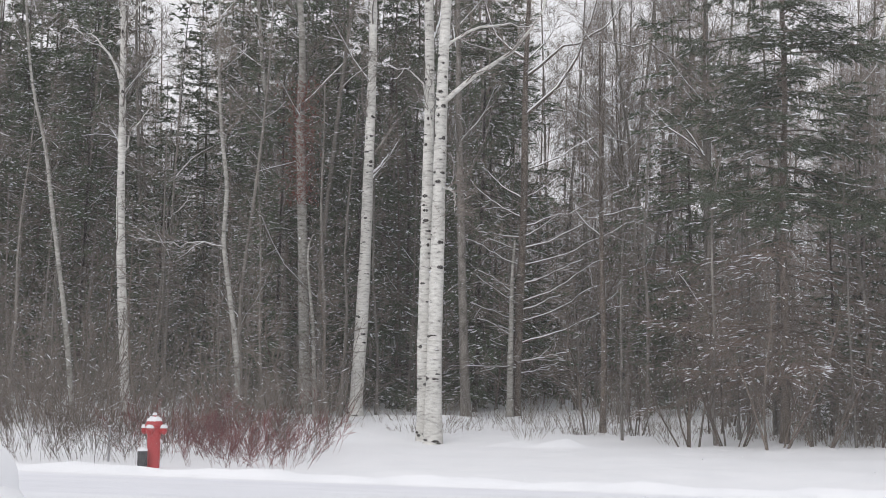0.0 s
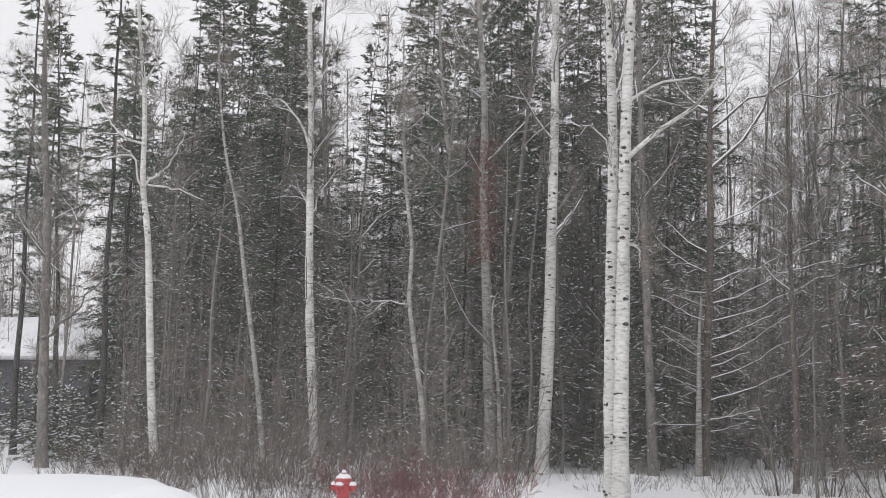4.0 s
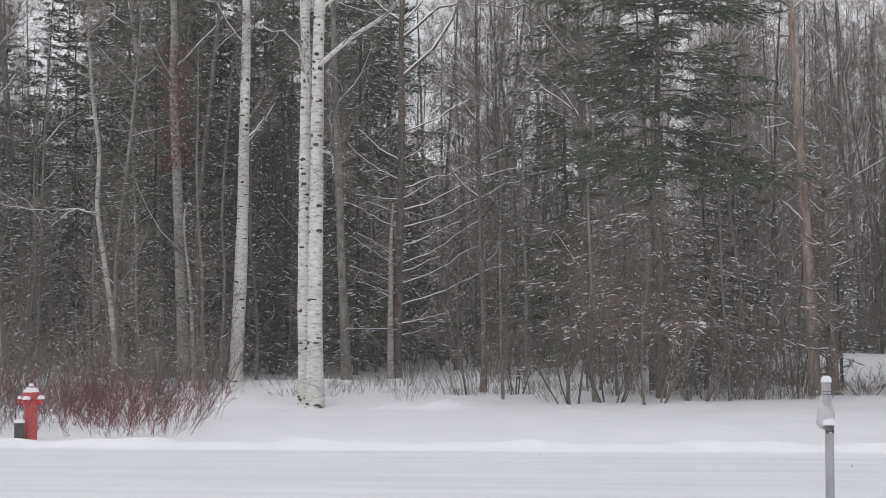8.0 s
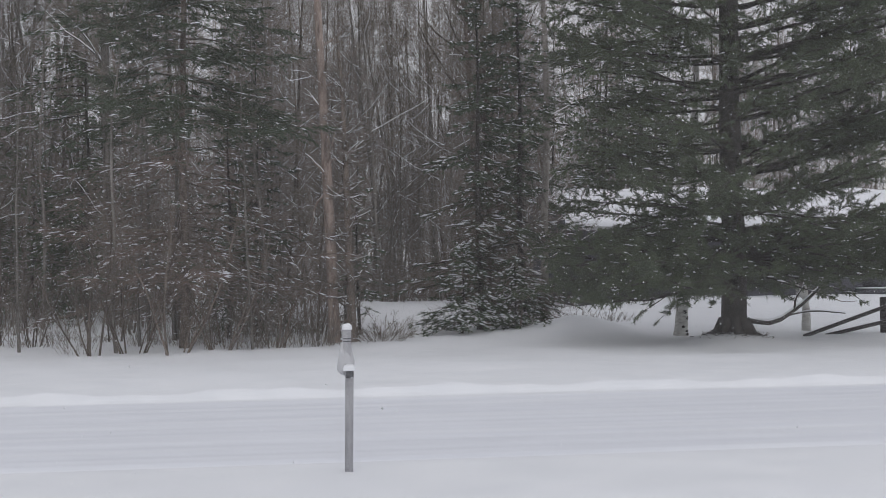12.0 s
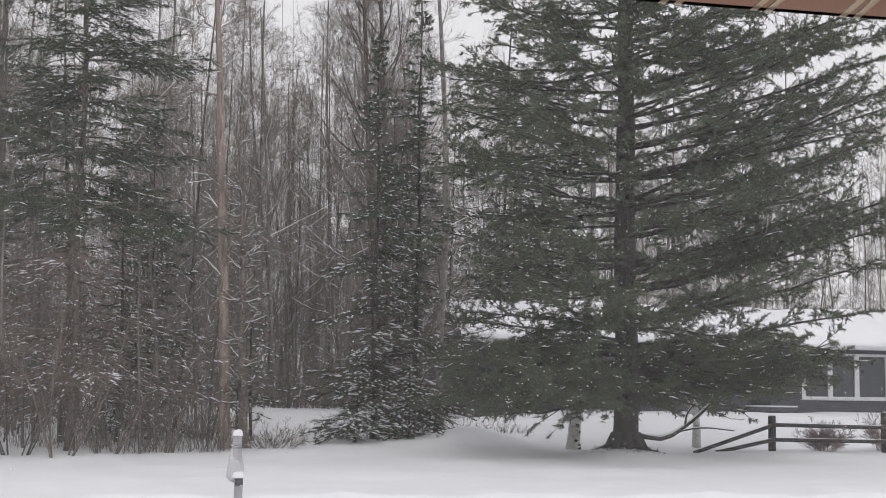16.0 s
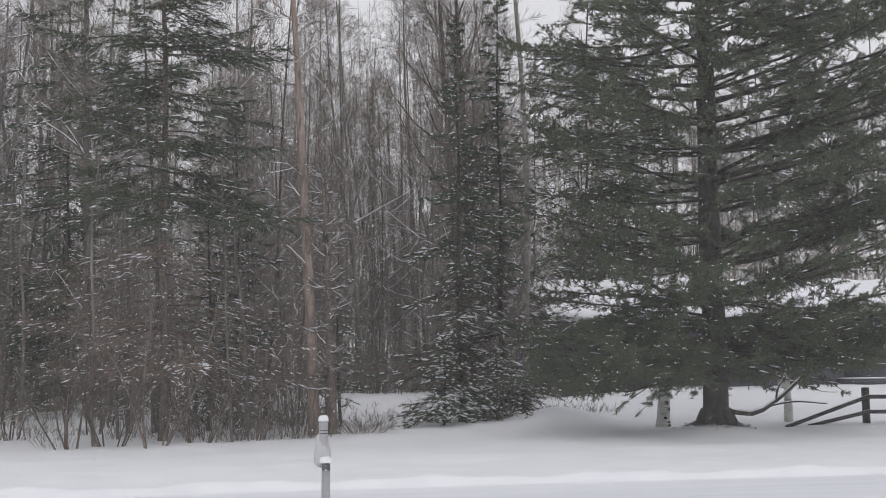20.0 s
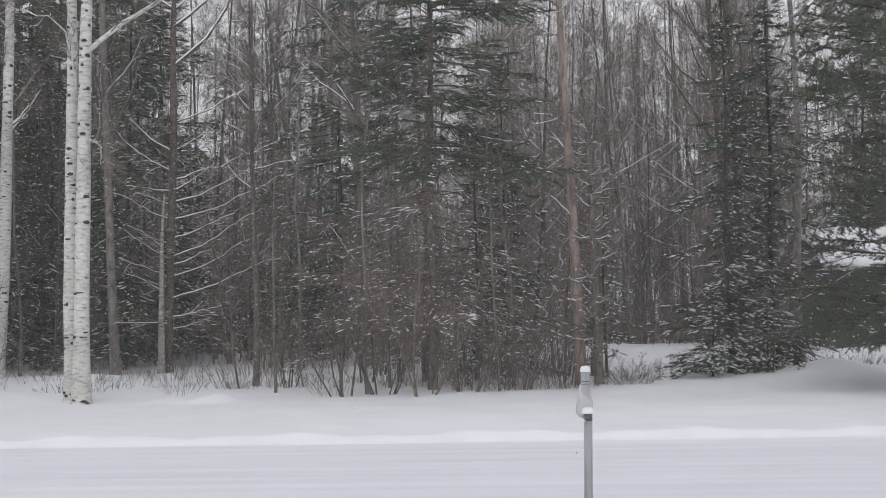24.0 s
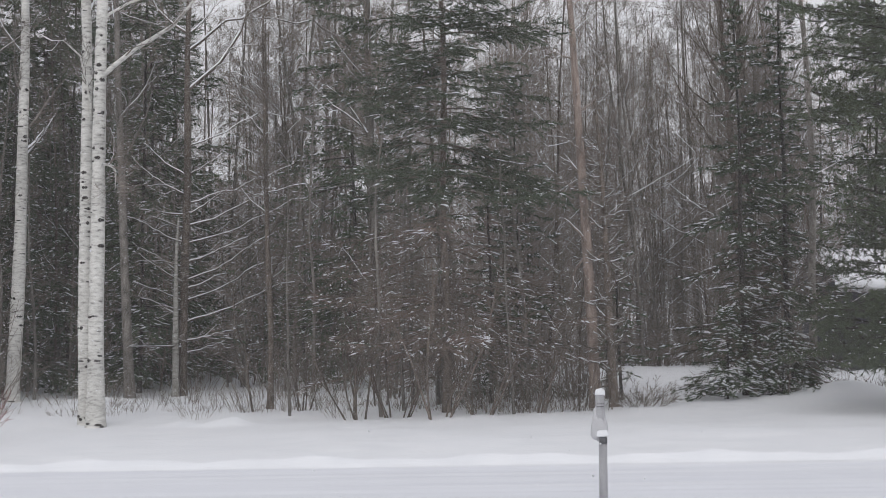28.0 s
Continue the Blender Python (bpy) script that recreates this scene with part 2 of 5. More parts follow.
    def mesh(self, name, mat, smooth=True):
        me = bpy.data.meshes.new(name)
        v = np.concatenate(self.v)
        q = np.concatenate(self.q) if self.q else np.zeros((0, 4), int)
        t = np.concatenate(self.t) if self.t else np.zeros((0, 3), int)
        me.vertices.add(len(v))
        me.vertices.foreach_set("co", v.ravel())
        loops = np.r_[q.ravel(), t.ravel()]
        me.loops.add(len(loops))
        me.loops.foreach_set("vertex_index", loops)
        me.polygons.add(len(q) + len(t))
        me.polygons.foreach_set("loop_start", np.r_[np.arange(len(q)) * 4, len(q) * 4 + np.arange(len(t)) * 3])
        me.polygons.foreach_set("use_smooth", np.full(len(q) + len(t), smooth))
        me.update(calc_edges=True)
        me.materials.append(mat)
        return me


def unit(v):
    return v / np.maximum(np.linalg.norm(v, axis=-1, keepdims=True), 1e-9)


def part(name, geo, mat, parent, label="", smooth=True, kind=""):
    ob = new(name, geo.mesh(name, mat, smooth))
    ob.parent = parent
    return tagged(ob, label, kind=kind)


def thing(name, label, category, at=(0, 0, 0), group="", kind=""):
    ob = new(name)
    ob.matrix_world = pose(*at)
    return tagged(ob, label, category, group, kind)


def curve_through(points, k):
    """k points on a smooth line through the given ones."""
    p = np.asarray(points, float)
    s = np.r_[0, np.cumsum(np.linalg.norm(np.diff(p, axis=0), axis=1))]
    g = np.gradient(p, s, axis=0)
    x = np.linspace(0, s[-1], k)
    i = np.clip(np.searchsorted(s, x) - 1, 0, len(s) - 2)
    h = (s[i + 1] - s[i])[:, None]
    u = ((x - s[i]) / h[:, 0])[:, None]
    return (2 * u**3 - 3 * u**2 + 1) * p[i] + (u**3 - 2 * u**2 + u) * h * g[i] + (3 * u**2 - 2 * u**3) * p[i + 1] + (u**3 - u**2) * h * g[i + 1]


def grow(rng, pl, rl, n, span, length, angle, up=0.0, k=4, ratio=0.5, curve=0.0, wig=0.12, taper=0.5, tip=0.25, rmin=0.003):
    """n children on each parent line: lines of k points and their radii."""
    idx = np.repeat(np.arange(len(pl)), n)
    t = rng.uniform(span[0], span[1], len(idx))
    s = t * (pl.shape[1] - 1)
    i = np.minimum(s.astype(int), pl.shape[1] - 2)
    f = (s - i)[:, None]
    p = pl[idx, i] * (1 - f) + pl[idx, i + 1] * f
    r = rl[idx, i] * (1 - f[:, 0]) + rl[idx, i + 1] * f[:, 0]
    tang = unit(pl[idx, i + 1] - pl[idx, i])
    perp = rng.normal(size=p.shape)
    perp = unit(perp - (perp * tang).sum(-1, keepdims=True) * tang)
    a = np.radians(angle) * rng.uniform(0.7, 1.3, len(idx))[:, None]
    d = np.cos(a) * tang + np.sin(a) * perp
    d[:, 2] += up
    d = unit(d)
    ln = length * rng.uniform(0.55, 1.25, len(idx)) * (1 - taper * (t - span[0]) / max(span[1] - span[0], 1e-6))
    out = [p]
    for _ in range(k - 1):
        p = p + d * (ln / (k - 1))[:, None]
        out.append(p)
        d = d + rng.normal(size=d.shape) * wig
        d[:, 2] += curve
        d = unit(d)
    r0 = np.maximum(r * ratio, rmin)
    return np.stack(out, 1), np.maximum(r0[:, None] * np.linspace(1, tip, k)[None], rmin * 0.7)


def snow_on(geo, pl, rl, rng, share=0.6, lift=0.7, size=1.0, flat=0.75, sides=4):
    """Strips of snow that lie along the upper side of the flatter branches."""
    d = unit(pl[:, -1] - pl[:, 0])
    keep = (np.abs(d[:, 2]) < flat) & (rng.random(len(pl)) < share)
    if keep.any():
        p, r = pl[keep].copy(), rl[keep] * size + 0.004
        p[:, :, 2] += rl[keep] * lift + 0.003
        geo.tubes(p, r, sides)


def snow_lumps(geo, pl, rng, share, r):
    """Short cushions of snow sitting on flattish twigs."""
    d = pl[:, -1] - pl[:, 0]
    keep = (rng.random(len(pl)) < share) & (np.abs(unit(d)[:, 2]) < 0.8)
    if keep.any():
        a, d = pl[keep, 0], d[keep]
        t = rng.uniform(0.2, 0.95, (len(a), 1))
        ln = np.minimum(r * rng.uniform(4, 15, len(a)), np.linalg.norm(d, axis=1) + 0.08)
        w = r * rng.uniform(1.1, 2.8, len(a))
        geo.pads(a + d * t + np.stack([0 * w, 0 * w, w * 0.3], -1), d, ln, w, w * 0.8)


def base_z(x, y):
    """Height of the snow-covered ground."""
    x, y = np.asarray(x, float), np.asarray(y, float)
    z = 0.03 * np.clip(y - 34, 0, 36) + 0.01 * np.clip(y - 70, 0, 60)
    z = z - 0.3 * np.clip((10.5 - y) / 3, 0, 1)
    edge = y - 21.0 - 0.12 * np.sin(x * 0.31) - 0.05 * np.sin(x * 1.3) - 0.03 * np.sin(x * 3.7)
    z = z + (0.13 + 0.03 * np.sin(x * 2.1) + 0.02 * np.sin(x * 5.3)) * np.clip(edge / 0.13, 0, 1) * np.exp(-np.clip(edge - 0.25, 0, 99) / 0.4)
    z = z + 0.10 * np.clip((y - 22) / 3, 0, 1) * np.clip((34 - y) / 6, 0, 1) * (0.6 + 0.4 * np.sin(x * 0.21 + 1.0))
    for mx, my, h, w in ((11.7, 42.6, 0.52, 1.5), (14.6, 37.0, 0.26, 1.0), (8.6, 41.5, 0.12, 1.6), (-6.7, 34.5, 0.17, 0.45), (-5.55, 34.4, 0.27, 0.42), (-12.6, 37.5, 0.2, 2.0), (-11.5, 44.0, 0.25, 2.0)):
        z = z + h * np.exp(-(((x - mx) ** 2 + (y - my) ** 2) / w**2))
    z = z + 0.45 * np.clip((y - 44) / 14, 0, 1) * np.clip((x - 15) / 6, 0, 1)
    fade = np.clip((y - 21) / 2, 0, 1)
    return z + fade * 0.025 * (np.sin(x * 0.9 + y * 0.55) + np.sin(x * -0.47 + y * 1.21 + 2) + 0.6 * np.sin(x * 2.3 + y * 0.7 + 1))


def on_ground(x, y, sink=0.05):
    return (x, y, float(base_z(x, y)) - sink)


# ---- ground and road ----
gx = np.unique(np.r_[np.linspace(-400, -60, 18), np.linspace(-60, -30, 50), np.linspace(-30, 30, 150), np.linspace(30, 60, 50), np.linspace(60, 400, 18)])
gy = np.unique(np.r_[np.linspace(-60, 8, 20), np.linspace(8, 20, 30), np.linspace(20, 24, 62), np.linspace(24, 50, 90), np.linspace(50, 100, 60), np.linspace(100, 600, 25)])
xx, yy = np.meshgrid(gx, gy)
zz = base_z(xx, yy) - 0.05 * ((yy > 13.3) & (yy < 20.6))
ground = Geo()
i = np.arange(len(gy) - 1)[:, None] * len(gx) + np.arange(len(gx) - 1)[None]
ground.add(np.stack([xx, yy, zz], -1), np.stack([i, i + 1, i + len(gx) + 1, i + len(gx)], -1))
tagged(part("ground", ground, SNOW, None), "smooth fresh snow over verge, lawn and forest floor", "ground", kind="structure")
rx, ry = np.linspace(-200, 200, 500), np.linspace(13.1, 20.85, 60)
xx, yy = np.meshgrid(rx, ry)
zz = 0.004 + 0.012 * np.sin(yy * 5.0 + 0.3 * np.sin(xx * 0.11)) * np.sin(yy * 1.3 + 0.5) + 0.006 * np.sin(yy * 13 + xx * 0.05)
zz[0], zz[-1] = -0.03, -0.03
road = Geo()
i = np.arange(len(ry) - 1)[:, None] * len(rx) + np.arange(len(rx) - 1)[None]
road.add(np.stack([xx, yy, zz], -1), np.stack([i, i + 1, i + len(rx) + 1, i + len(rx)], -1))
tagged(part("road", road, ROAD_SNOW, None), "snow-packed road with faint wheel tracks", "road", kind="structure")

# ---- trees ----


def bare_tree(name, label, category, y, line, width, bark, height=19.0, limbs=(), n_limb=14, span=(0.35, 0.97), limb_len=3.0, angle=50, up=0.25, curve=0.12, twigs=9, fine=6, seed=1, marks=0, snow=0.35, twig_mat=None, group="", sides=10, rmin=0.006, split=True, ratio=0.3):
    """A leafless tree: a trunk along the line of (x, z), limbs, a crown of twigs and the snow on them."""
    rng = np.random.default_rng(seed)
    base = on_ground(line[0][0], y, 0.1)
    pts = [(px - base[0], 0.0, pz - base[2]) for px, pz in line]
    pts[0] = (pts[0][0], 0.0, -0.05)
    top = pts[-1]
    if top[2] < height:
        lean = (pts[-1][0] - pts[-2][0]) / max(pts[-1][2] - pts[-2][2], 0.5)
        pts += [(top[0] + lean * (height - top[2]) * 0.5, 0.1, (top[2] + height) / 2), (top[0] + lean * (height - top[2]) * 0.7, 0.15, height)]
    tl = curve_through(pts, 28 if split else 12)
    h = tl[:, 2] / tl[-1, 2]
    r = width / 2 * (1 - 0.72 * np.clip(h, 0, 1) ** 1.2)
    r[:1] *= 1.35
    r[1:2] *= 1.06
    ob = thing(name, label, category, base, group)
    part("trunk", Geo().tubes(tl, r * (1 + rng.normal(0, 0.035, len(r))), sides), bark, ob)
    pl, rl = grow(rng, tl[None], r[None], n_limb, span, limb_len, angle, up, 6 if split else 5, ratio, curve, 0.14, 0.45, rmin=rmin)
    own = []
    for points, w in limbs:
        q = curve_through([(px - base[0], dy, pz - base[2]) for px, pz, dy in points], 10)
        kink = rng.normal(0, 0.02 if len(limbs) < 8 else 0.009, q.shape) * np.linalg.norm(q[-1] - q[0])
        kink[0] = 0
        own.append((q + kink, np.linspace(w * 0.42, w * 0.10, 10)))
    crown = Geo()
    if split:
        for q, rr in zip(pl, rl):
            part("limb", Geo().tubes(q, rr, 5), BARK_GREY if bark in (ASPEN, ASPEN_GREY) else bark, ob)
        for q, rr in own:
            part("limb", Geo().tubes(q, rr, 7), bark, ob)
    else:
        crown.tubes(pl, rl, 3)
    t1, q1 = grow(rng, pl, rl, twigs, (0.12, 1.0), limb_len * 0.42, 42, 0.12, 4 if split else 2, 0.5, 0.06, 0.16, rmin=rmin)
    crown.tubes(t1, q1, 3)
    if own:
        op, orr = np.stack([o[0] for o in own]), np.stack([o[1] for o in own])
        o1, oq = grow(rng, op, orr, 16 if len(own) < 8 else 11, (0.15, 1.0), 1.15 if len(own) < 8 else 0.75, 46, 0.12, 4, 0.4, 0.05, 0.28, rmin=rmin)
        crown.tubes(o1, oq, 3)
        t1, q1 = np.concatenate([t1, o1]) if split else t1, np.concatenate([q1, oq]) if split else q1
    t2, q2 = grow(rng, t1, q1, fine, (0.2, 1.0), limb_len * 0.22, 40, 0.1, 3 if split else 2, 0.6, 0.05, 0.2, rmin=rmin * 0.85)
    if split:
        crown.tubes(t2, q2, 3)
        t3, q3 = grow(rng, t2, q2, 3, (0.2, 1.0), limb_len * 0.14, 42, 0.1, 2, 0.7, rmin=rmin)
        crown.blades(t3[:, 0], t3[:, 1] - t3[:, 0], np.linalg.norm(t3[:, 1] - t3[:, 0], axis=1), rmin * 1.7, rng)
    else:
        crown.blades(t2[:, 0], t2[:, 1] - t2[:, 0], np.linalg.norm(t2[:, 1] - t2[:, 0], axis=1) * 1.2, rmin * 1.7, rng)
    part("crown", crown, twig_mat or TWIG, ob, kind="stuff")
    if snow:
        sg = Geo()
        snow_on(sg, pl, rl, rng, min(1, snow * 1.6), flat=0.8)
        if split:
            snow_on(sg, t1, q1, rng, snow * 0.5, sides=3)
            snow_lumps(sg, t2[:, :2], rng, snow * 0.5, 0.016)
        else:
            snow_lumps(sg, t1, rng, snow, 0.018)
        if own:
            snow_on(sg, op, orr * 0.6 if len(own) < 8 else np.maximum(orr * 0.95, 0.014), rng, 1.0, flat=0.97)
        if sg.n:
            part("snow_cover", sg, SNOW, ob, "fresh snow lying along the branches", kind="stuff")
    for _ in range(marks):
        zc = rng.uniform(0.06, 0.75) * tl[-1, 2] if _ > 2 else rng.uniform(0.12, 0.4)
        k = int(np.searchsorted(tl[:, 2], zc))
        f = (zc - tl[k - 1, 2]) / (tl[k, 2] - tl[k - 1, 2])
        c, rr = tl[k - 1] * (1 - f) + tl[k] * f, r[k - 1] * (1 - f) + r[k] * f
        w, hh = (rng.uniform(0.16, 0.6), rng.uniform(0.016, 0.06)) if _ > 2 else (rng.uniform(0.25, 0.6), rng.uniform(0.025, 0.05))
        aa = rng.uniform(-2.6, -0.5) + np.linspace(-w, w, 6)
        ring = np.stack([np.cos(aa), np.sin(aa), 0 * aa], -1)
        prof = hh * np.sqrt(np.clip(1 - np.linspace(-1, 1, 6) ** 2, 0.02, 1)) * rng.uniform(0.6, 1.2, 6)
        rows = [c + ring * rr * g + np.array([0, 0, 1]) * (o * prof)[:, None] for o, g in ((-1, 1.0), (0, 1.05), (1, 1.0))]
        j = np.arange(5)
        part("bark_scar", Geo().add(np.concatenate(rows), np.concatenate([np.stack([j, j + 1, j + 7, j + 6], -1), np.stack([j + 6, j + 7, j + 13, j + 12], -1)])), BARK_MARK, ob)
    return ob


def sprays(rng, pl, ln, per_m, start, sub_len, longest, spread, rise, sag, lift=0.2):
    """Side sprays to both hands of each bough, shorter towards its tip: lines of three points and the bough of each."""
    idx = np.repeat(np.arange(len(pl)), np.maximum((ln * per_m * (1 - start)).astype(int), 3))
    t = start + (1 - start) * rng.random(len(idx)) ** 0.85
    s = t * (pl.shape[1] - 1)
    i = np.minimum(s.astype(int), pl.shape[1] - 2)
    f = (s - i)[:, None]
    p = pl[idx, i] * (1 - f) + pl[idx, i + 1] * f
    tang = unit(pl[idx, i + 1] - pl[idx, i])
    side = unit(np.cross(tang, np.array([0.0, 0, 1]))) * rng.choice([-1.0, 1.0], (len(idx), 1))
    a = np.radians(spread) * rng.uniform(0.35, 1.3, len(idx))[:, None]
    d = unit(np.cos(a) * tang + np.sin(a) * side + np.array([0, 0, 1.0]) * rng.normal(rise, lift, (len(idx), 1)))
    size = np.clip(ln[idx] * sub_len, 0.15, longest) * rng.uniform(0.55, 1.2, len(idx)) * (1.15 - 0.6 * t)
    m = p + d * size[:, None] * 0.5
    e = m + unit(d - np.array([0, 0, sag])) * size[:, None] * 0.5
    return np.stack([p, m, e], 1), idx


def needles(geo, rng, lines, count, length, width, loose, flat, coarse):
    """Blades all along the sprays; those marked coarse carry fewer and broader ones."""
    n = len(lines)
    u = rng.uniform(0.0, 1.05, (n, count))[..., None]
    a, b, c = [lines[:, k][:, None] for k in range(3)]
    q = np.where(u < 0.5, a + (b - a) * u * 2, b + (c - b) * (u * 2 - 1))
    d = unit(c - a) * 0.8 + rng.normal(0, loose, q.shape) * np.array([1, 1, flat])
    keep = ~coarse[:, None] | (rng.random((n, count)) < 0.22)
    wide = np.broadcast_to(np.where(coarse, 2.4, 1.0)[:, None], (n, count))[keep]
    geo.blades(q[keep], d[keep], length * rng.uniform(0.6, 1.3, keep.sum()) * np.sqrt(wide), width * rng.uniform(0.7, 1.4, keep.sum()) * wide, rng)


def conifer(name, label, category, at, height, spread, trunk_w, bark, needle, low=0.06, per_m=7, droop=-0.12, up=0.1, per_bough=4.0, blades=18, needle_len=0.16, needle_w=0.022, seed=1, snow=0.5, shape=0.8, dead=0.0, group="", sub_len=0.34, west=1.0, dead_twigs=0, inner=0.12, dead_keep=0.06, snow_size=0.03, fine_to=14.0, gaps=0.0):
    """An evergreen: trunk, boughs all round, sprays of needles and snow on them."""
    rng = np.random.default_rng(seed)
    ob = thing(name, label, category, at, group)
    z = np.linspace(-0.1, height, 16)
    tl = np.stack([0.04 * np.sin(z * 0.9 + seed), 0.04 * np.cos(z * 0.7 + seed), z], -1)
    r = np.maximum(trunk_w / 2 * (1 - 0.93 * np.clip(z / height, 0, 1)), 0.012)
    r[0] *= 1.3
    part("trunk", Geo().tubes(tl, r, 10), bark, ob)
    n = int(per_m * height * (1 - low))
    hz = (low + (0.985 - low) * np.sort(rng.random(n))) * height
    ang = rng.uniform(0, 2 * np.pi, n)
    side = np.cos(ang)
    ln = spread * np.clip((1 - hz / height), 0.03, 1) ** shape * rng.uniform(0.5, 1.15, n) * np.where(side > 0, 1.0, 1 - (west - 1) * side)
    ln = np.maximum(ln * np.where(rng.random(n) < gaps, 0.45, 1.0), 0.2)
    h = hz / height
    d = unit(np.stack([np.cos(ang), np.sin(ang), up + 0.45 * h**3 - 0.25 * (1 - h) + rng.normal(0, 0.1, n)], -1))
    p = np.stack([np.interp(hz, z, tl[:, 0]), np.interp(hz, z, tl[:, 1]), hz], -1)
    out = [p]
    for k in range(5):
        p = p + d * (ln / 5)[:, None]
        out.append(p)
        d[:, 2] += droop * (0.7 if k < 2 else -0.7)
        d = unit(d + rng.normal(0, 0.06, d.shape))
    pl = np.stack(out, 1)
    rl = np.maximum(0.008 * ln[:, None] + 0.003, 0.006) * np.linspace(1, 0.25, 6)[None]
    br = Geo().tubes(pl, rl, 3)
    s1, idx = sprays(rng, pl, ln, per_bough, inner, sub_len, 0.95, 55, -0.06, 0.25)
    bare = h[idx] <= dead
    if dead_twigs:
        q1 = np.full((int(bare.sum()), 3), 0.006)
        t2, q2 = grow(rng, s1[bare], q1, dead_twigs, (0.1, 1.0), 0.5, 50, 0.0, 2, 0.8, 0.0, 0.1, rmin=0.005)
        part("dead_branchwork", Geo().tubes(s1[bare][:, ::2], q1[:, ::2], 3).blades(t2[:, 0], t2[:, 1] - t2[:, 0], np.linalg.norm(t2[:, 1] - t2[:, 0], axis=1), 0.011, rng), DEAD_TWIG, ob, "bare red-brown twigs", kind="stuff")
    part("branchwork", br, bark, ob, kind="stuff")
    sa = s1[~bare | (rng.random(len(s1)) < dead_keep)]
    g = Geo()
    needles(g, rng, sa, blades, needle_len, needle_w, 0.5, 0.6, sa[:, 0, 2] + at[2] > fine_to)
    part("foliage", g, needle, ob, kind="stuff")
    if snow:
        sg = Geo()
        vis = s1[s1[:, 0, 2] + at[2] < fine_to]
        for _ in range(2):
            snow_lumps(sg, vis[:, 1:], rng, snow * 0.55, snow_size)
        snow_lumps(sg, s1[bare][:, 1:], rng, 0.3, snow_size * 0.8)
        if sg.n:
            part("snow_cover", sg, SNOW, ob, "fresh snow lying on the boughs", kind="stuff")
    return ob


def shrub(name, label, at, stems, height, spread, mat, r=0.009, twigs=4, seed=1, snow=0.0, lean=0.35, group="", category="shrub", fine=0, fork=(0.25, 0.95)):
    """A bare bush: many stems from the ground that fan out, with side twigs."""
    rng = np.random.default_rng(seed)
    ob = thing(name, label, category, at, group)
    a, rad = rng.uniform(0, 2 * np.pi, stems), spread * np.sqrt(rng.random(stems))
    p = np.stack([rad * np.cos(a), rad * np.sin(a), np.full(stems, -0.06)], -1)
    d = unit(np.stack([np.cos(a) * rad / spread * lean, np.sin(a) * rad / spread * lean, np.ones(stems)], -1) + rng.normal(0, 0.14, (stems, 3)))
    ln = height * rng.uniform(0.5, 1.15, stems)
    out = [p]
    for _ in range(4):
        p = p + d * (ln / 4)[:, None]
        out.append(p)
        d = unit(d + rng.normal(0, 0.15, d.shape))
    pl = np.stack(out, 1)
    rl = r * rng.uniform(0.7, 1.3, stems)[:, None] * np.linspace(1, 0.35, 5)[None]
    g = Geo().tubes(pl, rl, 3 if r < 0.02 else 5)
    t1, q1 = grow(rng, pl, rl, twigs, fork, height * 0.32, 32, 0.1, 3, 0.7, 0.05, 0.12, rmin=0.005)
    g.tubes(t1, q1, 3)
    if fine:
        t2, q2 = grow(rng, t1, q1, fine, (0.2, 1.0), height * 0.16, 38, 0.05, 2, 0.8, 0.05, 0.12, rmin=0.005)
        g.tubes(t2, q2, 3)
    part("branchwork", g, mat, ob, kind="stuff")
    if snow:
        sg = Geo()
        snow_lumps(sg, t1, rng, snow, 0.016)
        if sg.n:
            part("snow_cover", sg, SNOW, ob, "fresh snow caught on the twigs", kind="stuff")
    return ob


def pole(name, label, at, height, r, n, reach, mat, seed, snow=0.4, group="", angle=72, up=0.1, sub=2):
    """A slim young tree with short, nearly level side twigs."""
    rng = np.random.default_rng(seed)
    ob = thing(name, label, "tree", at, group)
    z = np.linspace(-0.08, height, 7)
    tl = np.stack([np.cumsum(rng.normal(0, 0.11, 7)), np.cumsum(rng.normal(0, 0.08, 7)), z], -1)
    rl = r * np.linspace(1, 0.25, 7)
    part("trunk", Geo().tubes(tl, rl, 5), mat, ob)
    t1, q1 = grow(rng, tl[None], rl[None], n, (0.06, 1.0), reach, angle, up, 4, 0.45, 0.06, 0.22, 0.6, rmin=0.008)
    g = Geo().tubes(t1, q1, 3)
    t2, q2 = grow(rng, t1, q1, sub, (0.25, 1.0), reach * 0.45, 45, 0.05, 2, 0.8, 0.0, 0.1, rmin=0.008)
    g.tubes(t2, q2, 3)
    part("crown", g, TWIG, ob, kind="stuff")
    sg = Geo()
    snow_lumps(sg, t1[:, 1:3], rng, snow, 0.016)
    snow_lumps(sg, t2, rng, snow * 0.5, 0.013)
    part("snow_cover", sg, SNOW, ob, "fresh snow on the twigs", kind="stuff")
    return ob


